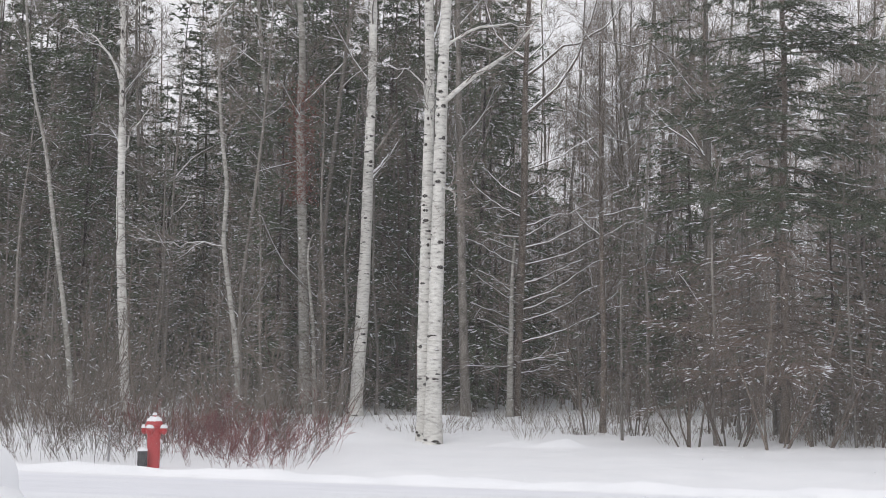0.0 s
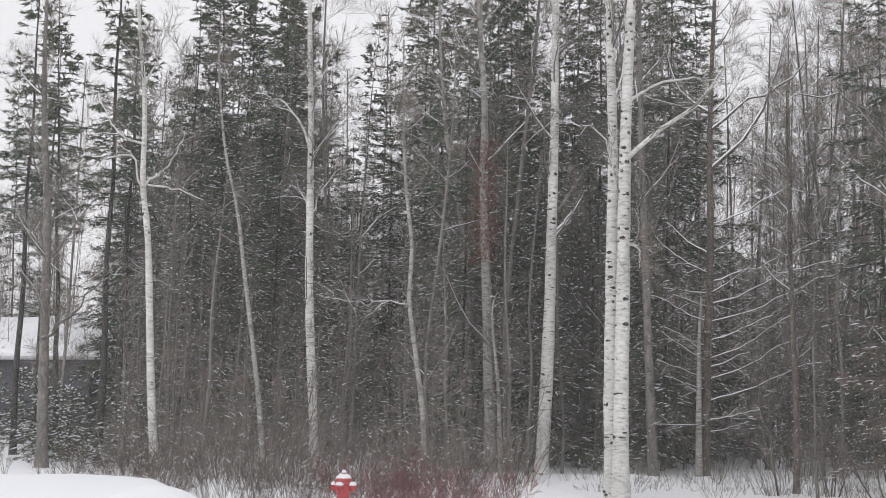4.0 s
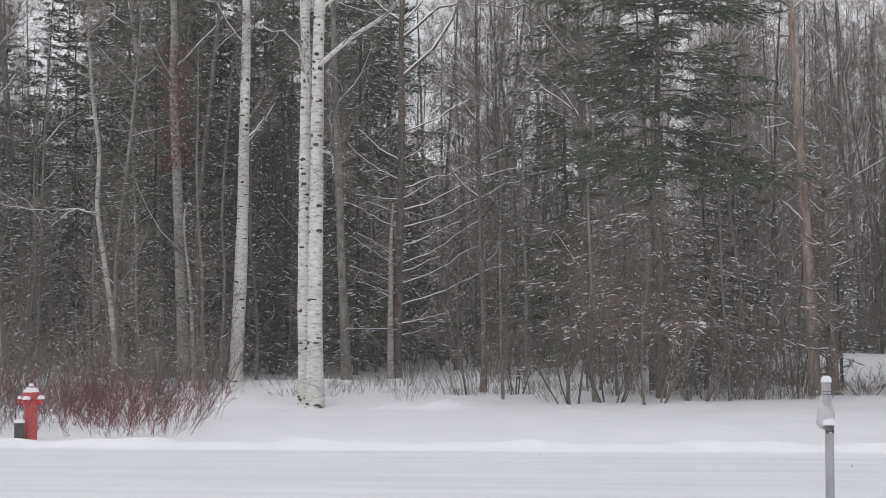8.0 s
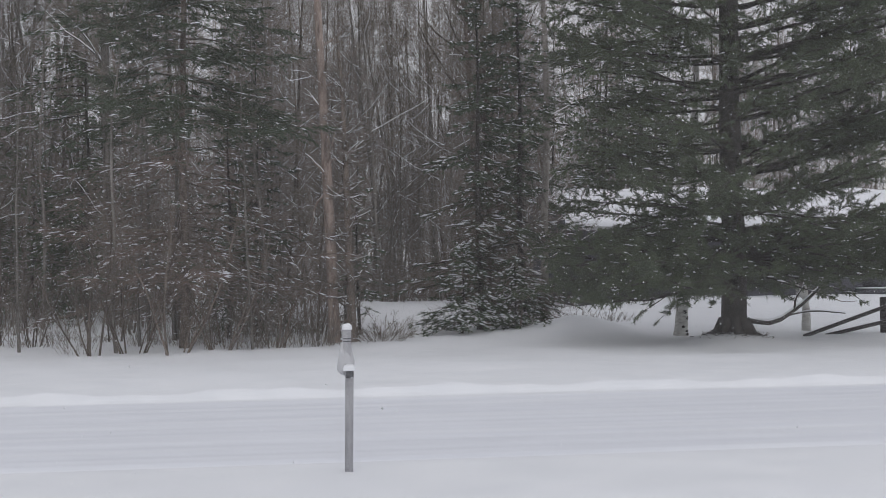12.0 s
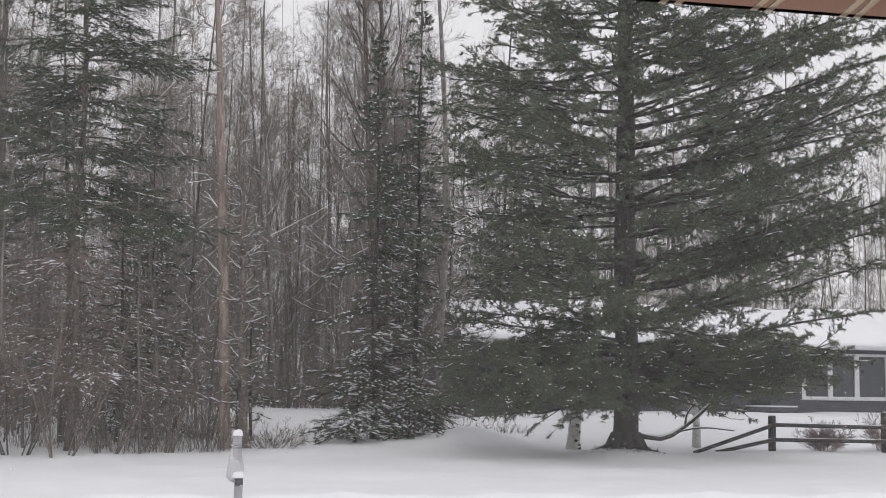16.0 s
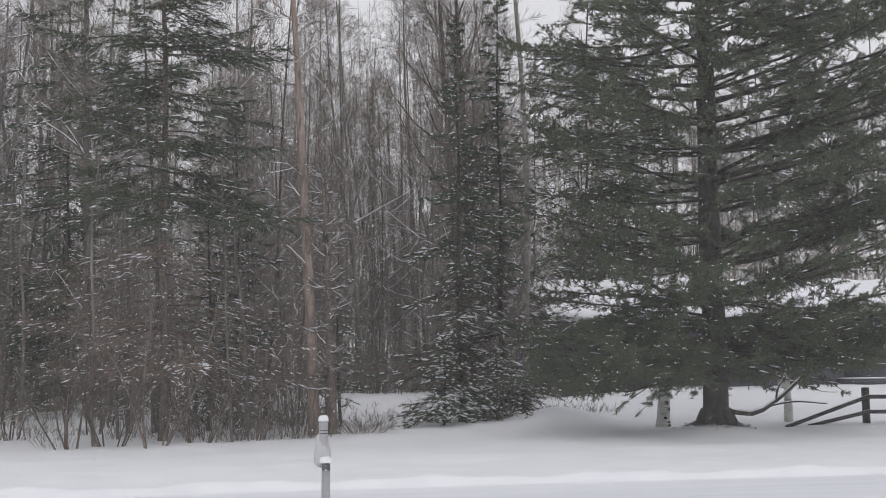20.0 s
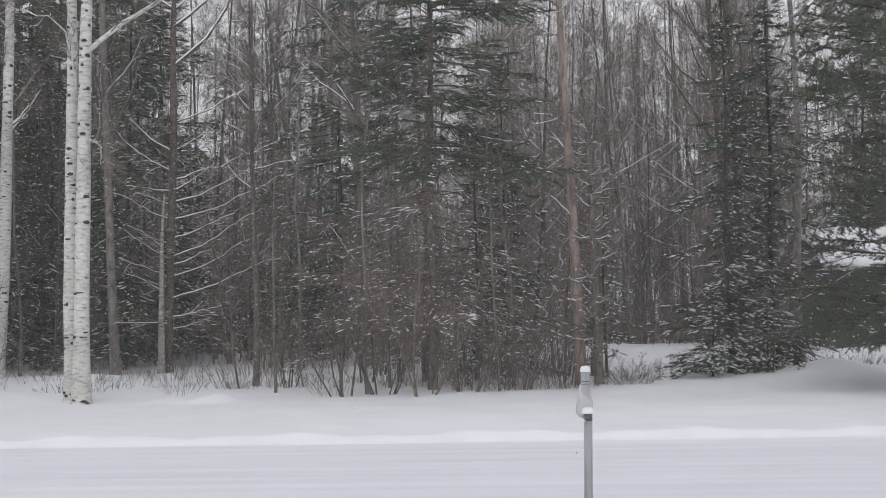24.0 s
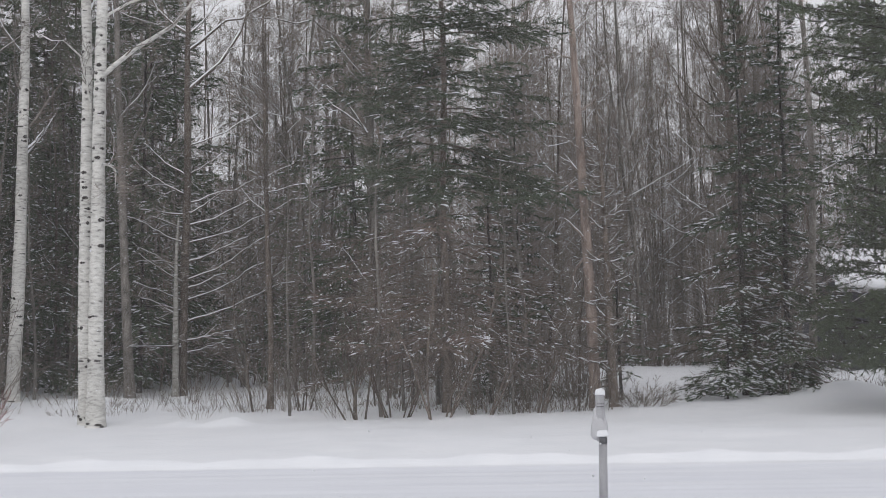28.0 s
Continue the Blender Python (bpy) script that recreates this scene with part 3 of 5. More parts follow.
# the twin white aspen and the pale trees of the wood's edge
bare_tree("aspen_tree", "tall white-barked twin aspen with black scars", "tree", 35.6, [(-9.12, 0.0), (-9.12, 2.68), (-9.08, 5.61), (-9.06, 7.84), (-9.02, 10.11), (-8.93, 12.39)], 0.42, ASPEN, 20, limbs=[([(-8.98, 8.95, 0), (-8.3, 9.35, -0.1), (-7.6, 9.95, -0.1), (-6.9, 10.35, 0), (-6.5, 11.3, 0), (-6.2, 12.4, 0)], 0.17), ([(-9.0, 10.4, 0), (-8.3, 10.95, 0.3), (-7.4, 11.1, 0.5), (-6.8, 11.1, 0.6)], 0.1), ([(-9.0, 6.55, -0.1), (-8.75, 6.62, -0.15), (-8.6, 6.4, -0.15), (-8.62, 6.0, -0.15)], 0.12)], n_limb=10, span=(0.6, 0.97), seed=11, marks=44, snow=0.3)
bare_tree("aspen_tree", "tall white-barked aspen stem beside its twin", "tree", 36.2, [(-9.5, 0.1), (-9.57, 3.44), (-9.55, 6.44), (-9.54, 9.50), (-9.63, 12.62)], 0.38, ASPEN, 19, limbs=[([(-9.4, 8.0, -0.2), (-9.55, 9.2, -0.3), (-10.0, 9.9, -0.3), (-10.7, 10.1, -0.2)], 0.09)], n_limb=9, span=(0.55, 0.97), seed=12, marks=40, snow=0.3)
bare_tree("aspen_tree", "white-barked aspen with black branch scars", "tree", 46, [(-14.55, 0.40), (-14.37, 3.94), (-14.31, 5.87), (-14.26, 9.19), (-14.21, 11.76), (-14.22, 15.78)], 0.46, ASPEN, 21, n_limb=18, span=(0.35, 0.97), limb_len=2.6, seed=13, marks=34)
bare_tree("birch_tree", "slender white birch with forked upper limbs", "tree", 41, [(-20.50, 0.2), (-20.70, 2.72), (-20.96, 6.40), (-21.03, 9.20), (-21.10, 12.05), (-21.26, 14.95)], 0.33, ASPEN, 19, limbs=[([(-21.05, 10.9, 0), (-21.5, 11.9, 0), (-22.2, 12.6, 0), (-22.9, 12.9, 0)], 0.13), ([(-20.95, 8.8, 0), (-20.6, 9.6, 0), (-20.1, 10.1, 0)], 0.09), ([(-20.98, 8.9, 0), (-21.3, 9.5, 0), (-21.8, 9.8, 0)], 0.08), ([(-21.1, 12.9, 0), (-20.6, 13.6, 0), (-20.0, 14.6, 0)], 0.1)], n_limb=14, span=(0.45, 0.97), limb_len=2.6, seed=14, marks=18)
bare_tree("aspen_tree", "pale aspen with crooked forked limbs", "tree", 39, [(-25.17, 0.1), (-25.47, 2.59), (-25.69, 5.33), (-25.94, 8.12), (-26.20, 9.63), (-26.23, 11.34), (-26.35, 13.06), (-26.61, 14.82)], 0.29, ASPEN, 18, limbs=[([(-26.2, 9.5, 0), (-26.6, 10.5, 0), (-27.6, 10.6, 0), (-28.3, 10.3, 0)], 0.12), ([(-26.1, 9.6, 0), (-25.3, 10.2, 0), (-24.6, 11.3, 0)], 0.11), ([(-26.0, 9.6, 0), (-25.2, 9.5, 0), (-23.9, 9.0, 0)], 0.08), ([(-26.25, 11.0, 0), (-27.2, 11.4, 0), (-28.2, 12.9, 0)], 0.1), ([(-26.3, 13.0, 0), (-25.9, 14.0, 0), (-25.3, 15.6, 0)], 0.09)], n_limb=9, span=(0.6, 0.97), limb_len=2.2, seed=15, marks=14)
bare_tree("aspen_tree", "thin leaning grey aspen", "tree", 38, [(-20.66, 0.1), (-21.09, 3.12), (-21.67, 6.43), (-22.08, 8.74), (-22.45, 10.01), (-22.83, 12.39)], 0.17, ASPEN_GREY, 14, n_limb=11, span=(0.5, 0.97), limb_len=1.9, seed=16)
bare_tree("aspen_tree", "thin crooked grey aspen", "tree", 40, [(-16.28, 0.2), (-16.48, 2.57), (-16.75, 4.29), (-16.97, 5.69), (-16.93, 7.46), (-17.15, 9.07), (-17.32, 11.60)], 0.18, ASPEN_GREY, 14, limbs=[([(-17.0, 5.6, 0), (-17.9, 5.75, 0), (-18.8, 5.7, 0), (-19.6, 5.9, 0)], 0.06)], n_limb=11, span=(0.5, 0.97), limb_len=1.9, seed=17)
bare_tree("deciduous_tree", "grey leafless tree with bent upper trunk", "tree", 50, [(-18.55, 0.5), (-18.98, 8.44), (-19.27, 10.64), (-19.80, 13.10), (-20.03, 15.36)], 0.27, ASPEN_GREY, 19, n_limb=16, seed=18)
stout = bare_tree("deciduous_tree", "tall grey leafless tree with stout trunk", "tree", 48, [(-17.05, 0.5), (-17.29, 6.08), (-17.53, 11.92), (-17.51, 12.98), (-17.76, 16.64)], 0.42, ASPEN_GREY, 21, n_limb=16, span=(0.45, 0.97), seed=19)
rrng = np.random.default_rng(9)
rust_p = np.stack([rrng.normal(-0.25, 0.32, 1500), rrng.normal(-0.4, 0.3, 1500), rrng.uniform(7.6, 12.2, 1500)], -1)
part("dead_foliage", Geo().leaves(rust_p, rrng.normal(0, 1, rust_p.shape) - np.array([0, 0, 0.8]), rrng.uniform(0.1, 0.26, 1500), rrng.uniform(0.018, 0.045, 1500), rrng), RUST, stout, "rust-brown dead foliage", kind="stuff")
bare_tree("dead_tree", "thin grey dead stem with a broken top", "tree", 44, [(-15.28, 0.3), (-15.4, 3.0), (-15.56, 6.26)], 0.17, ASPEN_GREY, 6.2, n_limb=7, span=(0.3, 0.95), limb_len=0.9, angle=75, seed=41)
bare_tree("deciduous_tree", "grey leafless tree behind the twin aspen", "tree", 48, [(-11.15, 0.45), (-11.32, 4.06), (-11.46, 8.01), (-11.59, 11.22), (-11.66, 14.08)], 0.34, BARK_GREY, 19, n_limb=16, seed=20)
bare_tree("deciduous_tree", "stout grey tree with a low side limb", "tree", 41, [(-31.1, 0.0), (-31.21, 2.58), (-31.35, 5.96), (-31.44, 8.58), (-31.86, 12.70)], 0.42, BARK_GREY, 17, limbs=[([(-31.25, 4.7, -0.2), (-30.2, 5.3, -0.3), (-29.2, 6.3, -0.4), (-27.8, 6.9, -0.4)], 0.14)], n_limb=16, span=(0.3, 0.97), seed=21)
fan = [([(-9.3, 11.2, 0), (-8.3, 12.0, 0), (-7.2, 14.0, 0), (-6.4, 16.5, 0)], 0.16), ([(-9.4, 13.2, 0), (-10.4, 14.0, 0), (-11.0, 15.8, 0)], 0.12), ([(-9.3, 12.6, 0), (-8.0, 13.6, 0), (-7.0, 13.9, 0), (-5.5, 15.6, 0)], 0.12)]
lrng = np.random.default_rng(4)
LARCH_EAST = ((8.9, 2.4, 0.5), (7.9, 1.3, 0.55), (6.9, 3.6, 0.36), (6.5, 1.4, 0.5), (6.1, 4.1, 0.42), (5.5, 4.2, 0.37), (4.8, 2.2, 0.42), (4.2, 2.9, 0.5), (3.9, 1.3, 0.5), (3.5, 3.2, 0.46), (2.75, 3.75, 0.4), (2.1, 1.9, 0.22), (1.7, 1.2, 0.3))
LARCH_WEST = ((7.9, 1.6, 0.75), (7.2, 1.8, 0.68), (6.5, 1.5, 0.12), (6.0, 1.1, 0.4), (5.5, 2.2, 0.5), (4.6, 1.7, 0.5), (4.1, 1.2, 0.7), (3.5, 1.5, 0.42), (3.1, 1.4, 0.35), (1.9, 1.6, 0.02))
for sign, row in ((1, LARCH_EAST), (-1, LARCH_WEST)):
    for z, ln, sl in row:
        dy, z = lrng.uniform(-1.6, 1.0), z + 0.25
        fan.append(([(-9.45, z, 0), (-9.45 + sign * ln * 0.35, z + ln * 0.35 * sl * 0.75, dy * 0.3), (-9.45 + sign * ln * 0.7, z + ln * 0.7 * sl * lrng.uniform(0.9, 1.02), dy * 0.65), (-9.45 + sign * ln, z + ln * sl * lrng.uniform(0.9, 1.08), dy)], lrng.uniform(0.055, 0.085)))
bare_tree("larch_tree", "brown larch with snow-laden slanting side branches", "tree", 49, [(-9.58, 0.5), (-9.51, 4.13), (-9.38, 8.09), (-9.39, 12.12), (-9.25, 16.22)], 0.33, BARK_BROWN, 20, limbs=fan, n_limb=8, span=(0.6, 0.97), limb_len=2.6, angle=55, twigs=5, fine=4, seed=22, snow=0.6)
bare_tree("dead_tree", "pale barkless broken trunk against the larch", "tree", 48.6, [(-9.72, 0.5), (-9.72, 3.0), (-9.66, 6.0)], 0.26, ASPEN_GREY, 6.3, n_limb=6, span=(0.3, 0.95), limb_len=0.8, angle=70, seed=46)
bare_tree("deciduous_tree", "dark thin leafless tree", "tree", 42, [(-5.59, 0.26), (-5.55, 1.77), (-5.64, 5.17), (-5.71, 8.61)], 0.2, BARK_BROWN, 12, n_limb=24, span=(0.2, 0.97), limb_len=2.0, seed=23)
bare_tree("deciduous_tree", "tall grey leafless tree among saplings", "tree", 52, [(-2.86, 0.5), (-2.98, 3.88), (-3.09, 7.01), (-3.15, 10.17), (-3.21, 14.42)], 0.42, BARK_GREY, 20, limbs=[([(-3.2, 12.6, 0), (-4.4, 13.6, -1), (-6.0, 13.8, -2), (-7.5, 13.7, -2)], 0.13)], n_limb=18, seed=24)
bare_tree("dead_tree", "bare red-brown trunk with peeling bark", "tree", 40, [(3.87, 0.19), (3.79, 2.77), (3.68, 5.47), (3.54, 8.37), (3.43, 10.83), (3.27, 13.31)], 0.34, BARK_RED, 16, limbs=[([(3.5, 11.9, 0), (3.0, 12.3, 0), (2.4, 13.2, 0)], 0.1), ([(3.8, 4.6, 0), (3.4, 4.1, 0), (3.2, 3.2, 0), (2.8, 2.2, 0)], 0.08), ([(3.75, 5.3, 0), (4.3, 5.5, 0), (4.8, 5.9, 0)], 0.09), ([(3.55, 7.5, -0.1), (3.2, 7.75, -0.2), (3.0, 8.0, -0.2)], 0.07)], n_limb=12, span=(0.25, 0.95), limb_len=1.2, angle=75, seed=25)
bare_tree("dead_tree", "dark slim trunk beside the peeling trunk", "tree", 39.8, [(4.36, 0.2), (4.28, 2.6), (4.22, 5.0), (4.12, 7.4), (4.05, 8.3)], 0.27, BARK_BROWN, 8.8, n_limb=70, span=(0.08, 0.98), limb_len=0.8, angle=75, up=0.0, seed=42, twigs=6)
bare_tree("deciduous_tree", "dark forked leafless tree with rising limbs", "tree", 47, [(9.69, 0.5), (9.39, 5.96), (8.90, 15.81)], 0.27, BARK_BROWN, 20, n_limb=34, span=(0.34, 0.98), limb_len=4.0, angle=48, up=0.2, curve=0.2, seed=26, snow=0.1, ratio=0.42)
bare_tree("deciduous_tree", "dark leafless tree with rising limbs", "tree", 47.5, [(10.09, 0.5), (9.87, 9.18), (9.60, 16.01)], 0.29, BARK_BROWN, 20, n_limb=34, span=(0.34, 0.98), limb_len=4.0, angle=48, up=0.2, curve=0.2, seed=27, snow=0.1, ratio=0.42)
bare_tree("deciduous_tree", "slightly bent grey trunk at a snow mound", "tree", 44.5, [(11.16, 0.6), (11.17, 3.97), (11.29, 6.37), (11.28, 9.56), (11.15, 12.40), (10.95, 15.27)], 0.27, BARK_GREY, 18, n_limb=14, span=(0.3, 0.97), limb_len=2.2, seed=28)
bare_tree("birch_tree", "white birch trunk under the big pine", "tree", 40.2, [(14.20, 0.18), (14.37, 2.15), (14.58, 3.50), (14.76, 6.41)], 0.38, ASPEN, 10, n_limb=6, span=(0.6, 0.95), limb_len=1.6, seed=29, marks=40)

# evergreens of the wood's edge
conifer("spruce_tree", "tall dark spruce over bare brown lower boughs", "tree", on_ground(-0.3, 38.4), 23, 4.4, 0.24, BARK_BROWN, NEEDLE, 0.075, 16, droop=-0.17, up=0.16, west=1.05, seed=31, dead=0.24, dead_twigs=2, snow=0.15, per_bough=11, blades=30, needle_len=0.15, needle_w=0.02, shape=0.62, gaps=0.3)
conifer("spruce_tree", "snow-dusted spruce with low drooping boughs", "tree", on_ground(8.8, 43.5), 13.0, 2.7, 0.22, BARK_DARK, NEEDLE, 0.02, 14, up=0.0, seed=32, dead=0.35, dead_twigs=5, dead_keep=0.6, snow=0.6, snow_size=0.036, per_bough=11, blades=30, needle_len=0.15, needle_w=0.022, gaps=0.3)
conifer("spruce_tree", "snow-dusted spruce beside a grey trunk", "tree", on_ground(10.5, 45.0), 15.0, 2.5, 0.22, BARK_DARK, NEEDLE, 0.03, 14, up=0.0, seed=33, dead=0.3, dead_twigs=5, dead_keep=0.6, snow=0.55, snow_size=0.036, per_bough=11, blades=30, needle_len=0.15, needle_w=0.022, gaps=0.3)
conifer("spruce_tree", "dark snow-flecked spruce behind a dead trunk", "tree", on_ground(1.9, 44.0), 10.0, 2.3, 0.16, BARK_DARK, NEEDLE, 0.05, 13, up=0.0, seed=34, snow=0.6, snow_size=0.036, per_bough=10, blades=26, needle_len=0.15, needle_w=0.022, gaps=0.3)
conifer("spruce_tree", "small snowy spruce between brown trunks", "tree", on_ground(1.0, 42.3), 9.0, 2.4, 0.14, BARK_DARK, NEEDLE, 0.1, 12, up=0.0, seed=37, snow=0.6, snow_size=0.036, per_bough=9, blades=24, needle_len=0.15, needle_w=0.022, gaps=0.4)
conifer("spruce_tree", "thin snowy spruce among dead stems", "tree", on_ground(4.9, 43.0), 6.0, 1.7, 0.11, BARK_DARK, NEEDLE, 0.1, 9, up=0.0, seed=40, snow=0.8, snow_size=0.036, per_bough=6, blades=18, needle_len=0.14, needle_w=0.02, gaps=0.4)
high_crown = conifer("spruce_tree", "tall spruce with a high dark crown", "tree", on_ground(-39.5, 50), 23, 3.6, 0.3, BARK_DARK, NEEDLE, 0.45, 8, seed=39, snow=0.4, per_bough=8, blades=24, needle_len=0.2, needle_w=0.03, fine_to=18)
young = conifer("young_spruce", "low snowy young spruce with boughs on the snow", "tree", on_ground(8.0, 42.2), 2.8, 1.9, 0.08, BARK_DARK, NEEDLE, 0.02, 22, up=0.05, seed=44, snow=1.0, snow_size=0.04, per_bough=8, blades=26, needle_len=0.12, needle_w=0.02, droop=-0.14)
conifer("young_spruce", "low snowy young spruce beside a larger one", "tree", on_ground(9.7, 42.6), 2.2, 1.7, 0.08, BARK_DARK, NEEDLE, 0.02, 24, up=0.05, seed=45, snow=1.0, snow_size=0.04, per_bough=8, blades=26, needle_len=0.12, needle_w=0.02, droop=-0.14)

# the great white pine: boughs in whorls, drooping on the shaded side and rising over the garden
PINE_AT = on_ground(14.62, 37.0, 0.1)
pine = thing("pine_tree", "huge dark green white pine with long boughs", "tree", PINE_AT)
prng = np.random.default_rng(61)
PINE_H = 25.0
tz = np.linspace(-0.1, PINE_H, 26)
part("trunk", Geo().tubes(np.stack([0.03 * np.sin(tz * 0.8), 0.03 * np.cos(tz * 0.7), tz], -1), np.maximum(0.37 * (1 - 0.9 * tz / PINE_H), 0.02) * (1 + prng.normal(0, 0.03, 26)), 14), BARK_DARK, pine)
boughs = []
for z0, thick in [(1.9, 1.2), (2.3, 1.2), (2.8, 1.2)] + [(3.5 + 0.82 * k, 1.0) for k in range(12)] + [(13.4, 0.8), (15.0, 0.7), (16.8, 0.7), (18.8, 0.6), (20.8, 0.6), (22.8, 0.5)]:
    taper = min(1.0, (PINE_H - z0) / 14.0)
    for base_angle in (8, 172, -35, -145, -80, 45, 135, -10, 190, -115)[: 10 if thick >= 1 else 6]:
        a = radians(base_angle + prng.normal(0, 13))
        east = math.cos(a)
        reach = (8.2 * max(east, 0) ** 1.5 + 4.9 * max(-east, 0) ** 1.2 + 3.4 * math.sin(a) ** 2) * prng.uniform(0.75, 1.1) * taper
        rise = 0.24 * max(east, 0) - 0.02 * max(-east, 0) + (0.10 if z0 > 3 else -0.03) + prng.normal(0, 0.05)
        if z0 < 3:
            reach, rise = reach * (0.62 if east > 0 else 0.95), rise - (0.10 if east > 0 else 0.14)
        za = z0 + prng.normal(0, 0.16)
        mid = (math.cos(a) * reach * 0.5, math.sin(a) * reach * 0.5 + prng.normal(0, 0.15), za + reach * 0.5 * rise - 0.04 * reach)
        boughs.append(([(0, 0, za), (mid[0] * 0.5, mid[1] * 0.5, (za + mid[2]) / 2 - 0.05), mid, (math.cos(a) * reach, math.sin(a) * reach + prng.normal(0, 0.3), za + reach * rise * (0.9 if east > 0 else 0.75))], (0.045 + 0.012 * reach) * thick))
boughs += [([(0.2, 0, 2.35), (2.5, -0.6, 3.1), (3.9, -1.0, 3.55), (6.4, -1.2, 3.95)], 0.17), ([(0.2, 0, 4.6), (2.6, -0.4, 5.7), (5.5, -0.8, 6.35), (8.6, -1.0, 7.3)], 0.15), ([(0.2, 0, 7.0), (2.7, -0.4, 8.1), (5.4, -0.7, 8.9), (8.4, -0.9, 9.7)], 0.14), ([(-0.2, 0, 2.2), (-1.7, -1.4, 1.9), (-3.0, -2.2, 1.5), (-4.4, -2.4, 1.2)], 0.11), ([(-0.2, 0, 2.5), (-1.2, -1.8, 2.3), (-1.9, -2.8, 1.9), (-2.3, -3.4, 1.6)], 0.1), ([(0.2, 0, 2.1), (1.2, -1.5, 2.2), (2.1, -2.2, 1.9), (3.0, -2.5, 1.6)], 0.1), ([(0.2, 0, 2.4), (1.8, -1.6, 2.5), (3.4, -2.2, 2.3), (4.6, -2.5, 2.1)], 0.1), ([(0.2, 0, 2.9), (1.9, -1.2, 3.1), (3.9, -1.8, 3.1), (5.4, -2.0, 3.0)], 0.11), ([(0.2, 0, 1.9), (1.3, -0.8, 1.7), (2.2, -1.2, 1.3), (2.9, -1.4, 1.05)], 0.09), ([(0.2, 0, 2.6), (2.2, -0.2, 2.6), (4.2, -0.6, 2.4), (6.0, -0.9, 2.7)], 0.11), ([(0.1, 0, 3.3), (0.6, -1.4, 3.3), (1.1, -2.4, 3.0), (1.5, -3.0, 2.7)], 0.09), ([(0.1, 0, 1.8), (0.5, -1.2, 1.6), (0.9, -2.0, 1.3), (1.3, -2.5, 1.1)], 0.08)]
for k in range(30):
    a, z0, reach = (radians(prng.uniform(-62, 12)), prng.uniform(1.7, 3.3), prng.uniform(3.2, 6.4)) if k < 12 else (radians(prng.uniform(-215, -115)), prng.uniform(1.8, 3.6), prng.uniform(3.0, 5.3))
    boughs.append(([(0.1, 0, z0), (math.cos(a) * reach * 0.35, math.sin(a) * reach * 0.35, z0 + 0.1), (math.cos(a) * reach * 0.7, math.sin(a) * reach * 0.7, z0 - 0.1), (math.cos(a) * reach, math.sin(a) * reach, z0 - prng.uniform(0.1, 0.7))], 0.09))
bp = np.stack([curve_through(q, 9) for q, _ in boughs])
bp[:, 1:] += np.cumsum(prng.normal(0, 0.03, bp[:, 1:].shape), 1)
for q, (_, w) in zip(bp, boughs):
    part("bough", Geo().tubes(q, np.linspace(w / 2, w / 8, 9), 6), BARK_DARK, pine)
bl = np.linalg.norm(bp[:, -1] - bp[:, 0], axis=1)
forks = sprays(prng, bp, bl, 2.4, 0.14, 0.34, 2.0, 45, 0.03, 0.0, 0.3)[0]
fork_len = np.linalg.norm(forks[:, -1] - forks[:, 0], axis=1)
part("branchwork", Geo().tubes(forks, np.linspace(0.016, 0.006, 3)[None] * np.ones((len(forks), 1)), 3), BARK_DARK, pine, kind="stuff")
tufted = [sprays(prng, bp, bl, 8.5, 0.15, 0.13, 0.6, 55, 0.03, 0.25, 0.42)[0], sprays(prng, forks, fork_len, 8.5, 0.10, 0.36, 0.55, 58, 0.05, 0.25, 0.5)[0]]
tufted = np.concatenate(tufted)
pine_needles = Geo()
needles(pine_needles, prng, tufted, 48, 0.108, 0.0175, 0.8, 1.0, tufted[:, 0, 2] > 12.6)
part("foliage", pine_needles, PINE, pine, kind="stuff")
pine_snow = Geo()
seen = bp[bp[:, 0, 2] < 13.2]
for k in range(8):
    snow_lumps(pine_snow, seen[:, k:k + 2], prng, 0.5 if k < 5 else 0.25, 0.035)
snow_lumps(pine_snow, forks[forks[:, 0, 2] < 13.2][:, 1:], prng, 0.35, 0.028)
snow_lumps(pine_snow, tufted[tufted[:, 0, 2] < 13.2][:, 1:], prng, 0.05, 0.024)
part("snow_cover", pine_snow, SNOW, pine, "fresh snow lying on the boughs", kind="stuff")
for pts, w in (([(0.25, 0, 0.42), (0.9, -0.5, 0.32), (1.6, -0.6, 0.72), (2.3, -0.6, 1.3)], 0.17), ([(1.2, -0.6, 0.5), (1.9, -0.7, 0.62), (2.9, -0.8, 0.55)], 0.06), ([(1.5, -0.6, 0.65), (1.55, -0.65, 1.0), (1.75, -0.7, 1.3)], 0.07)):
    q = curve_through(pts, 8)
    part("bough", Geo().tubes(q, np.linspace(w / 2, w / 5, 8), 7), BARK_DARK, pine)
    part("bough_snow", Geo().tubes(q[1:] + np.array([0, 0, w * 0.35]), np.linspace(w / 3.2, w / 8, 7), 5), SNOW, pine, "fresh snow on the bare bough")
for a in np.linspace(0, 6.0, 9):
    q = curve_through([(0.3 * math.cos(a), 0.3 * math.sin(a), 0.42), (0.44 * math.cos(a), 0.44 * math.sin(a), 0.2), (0.56 * math.cos(a), 0.56 * math.sin(a), 0.0)], 5)
    part("root", Geo().tubes(q, np.linspace(0.14, 0.08, 5), 6), BARK_DARK, pine)

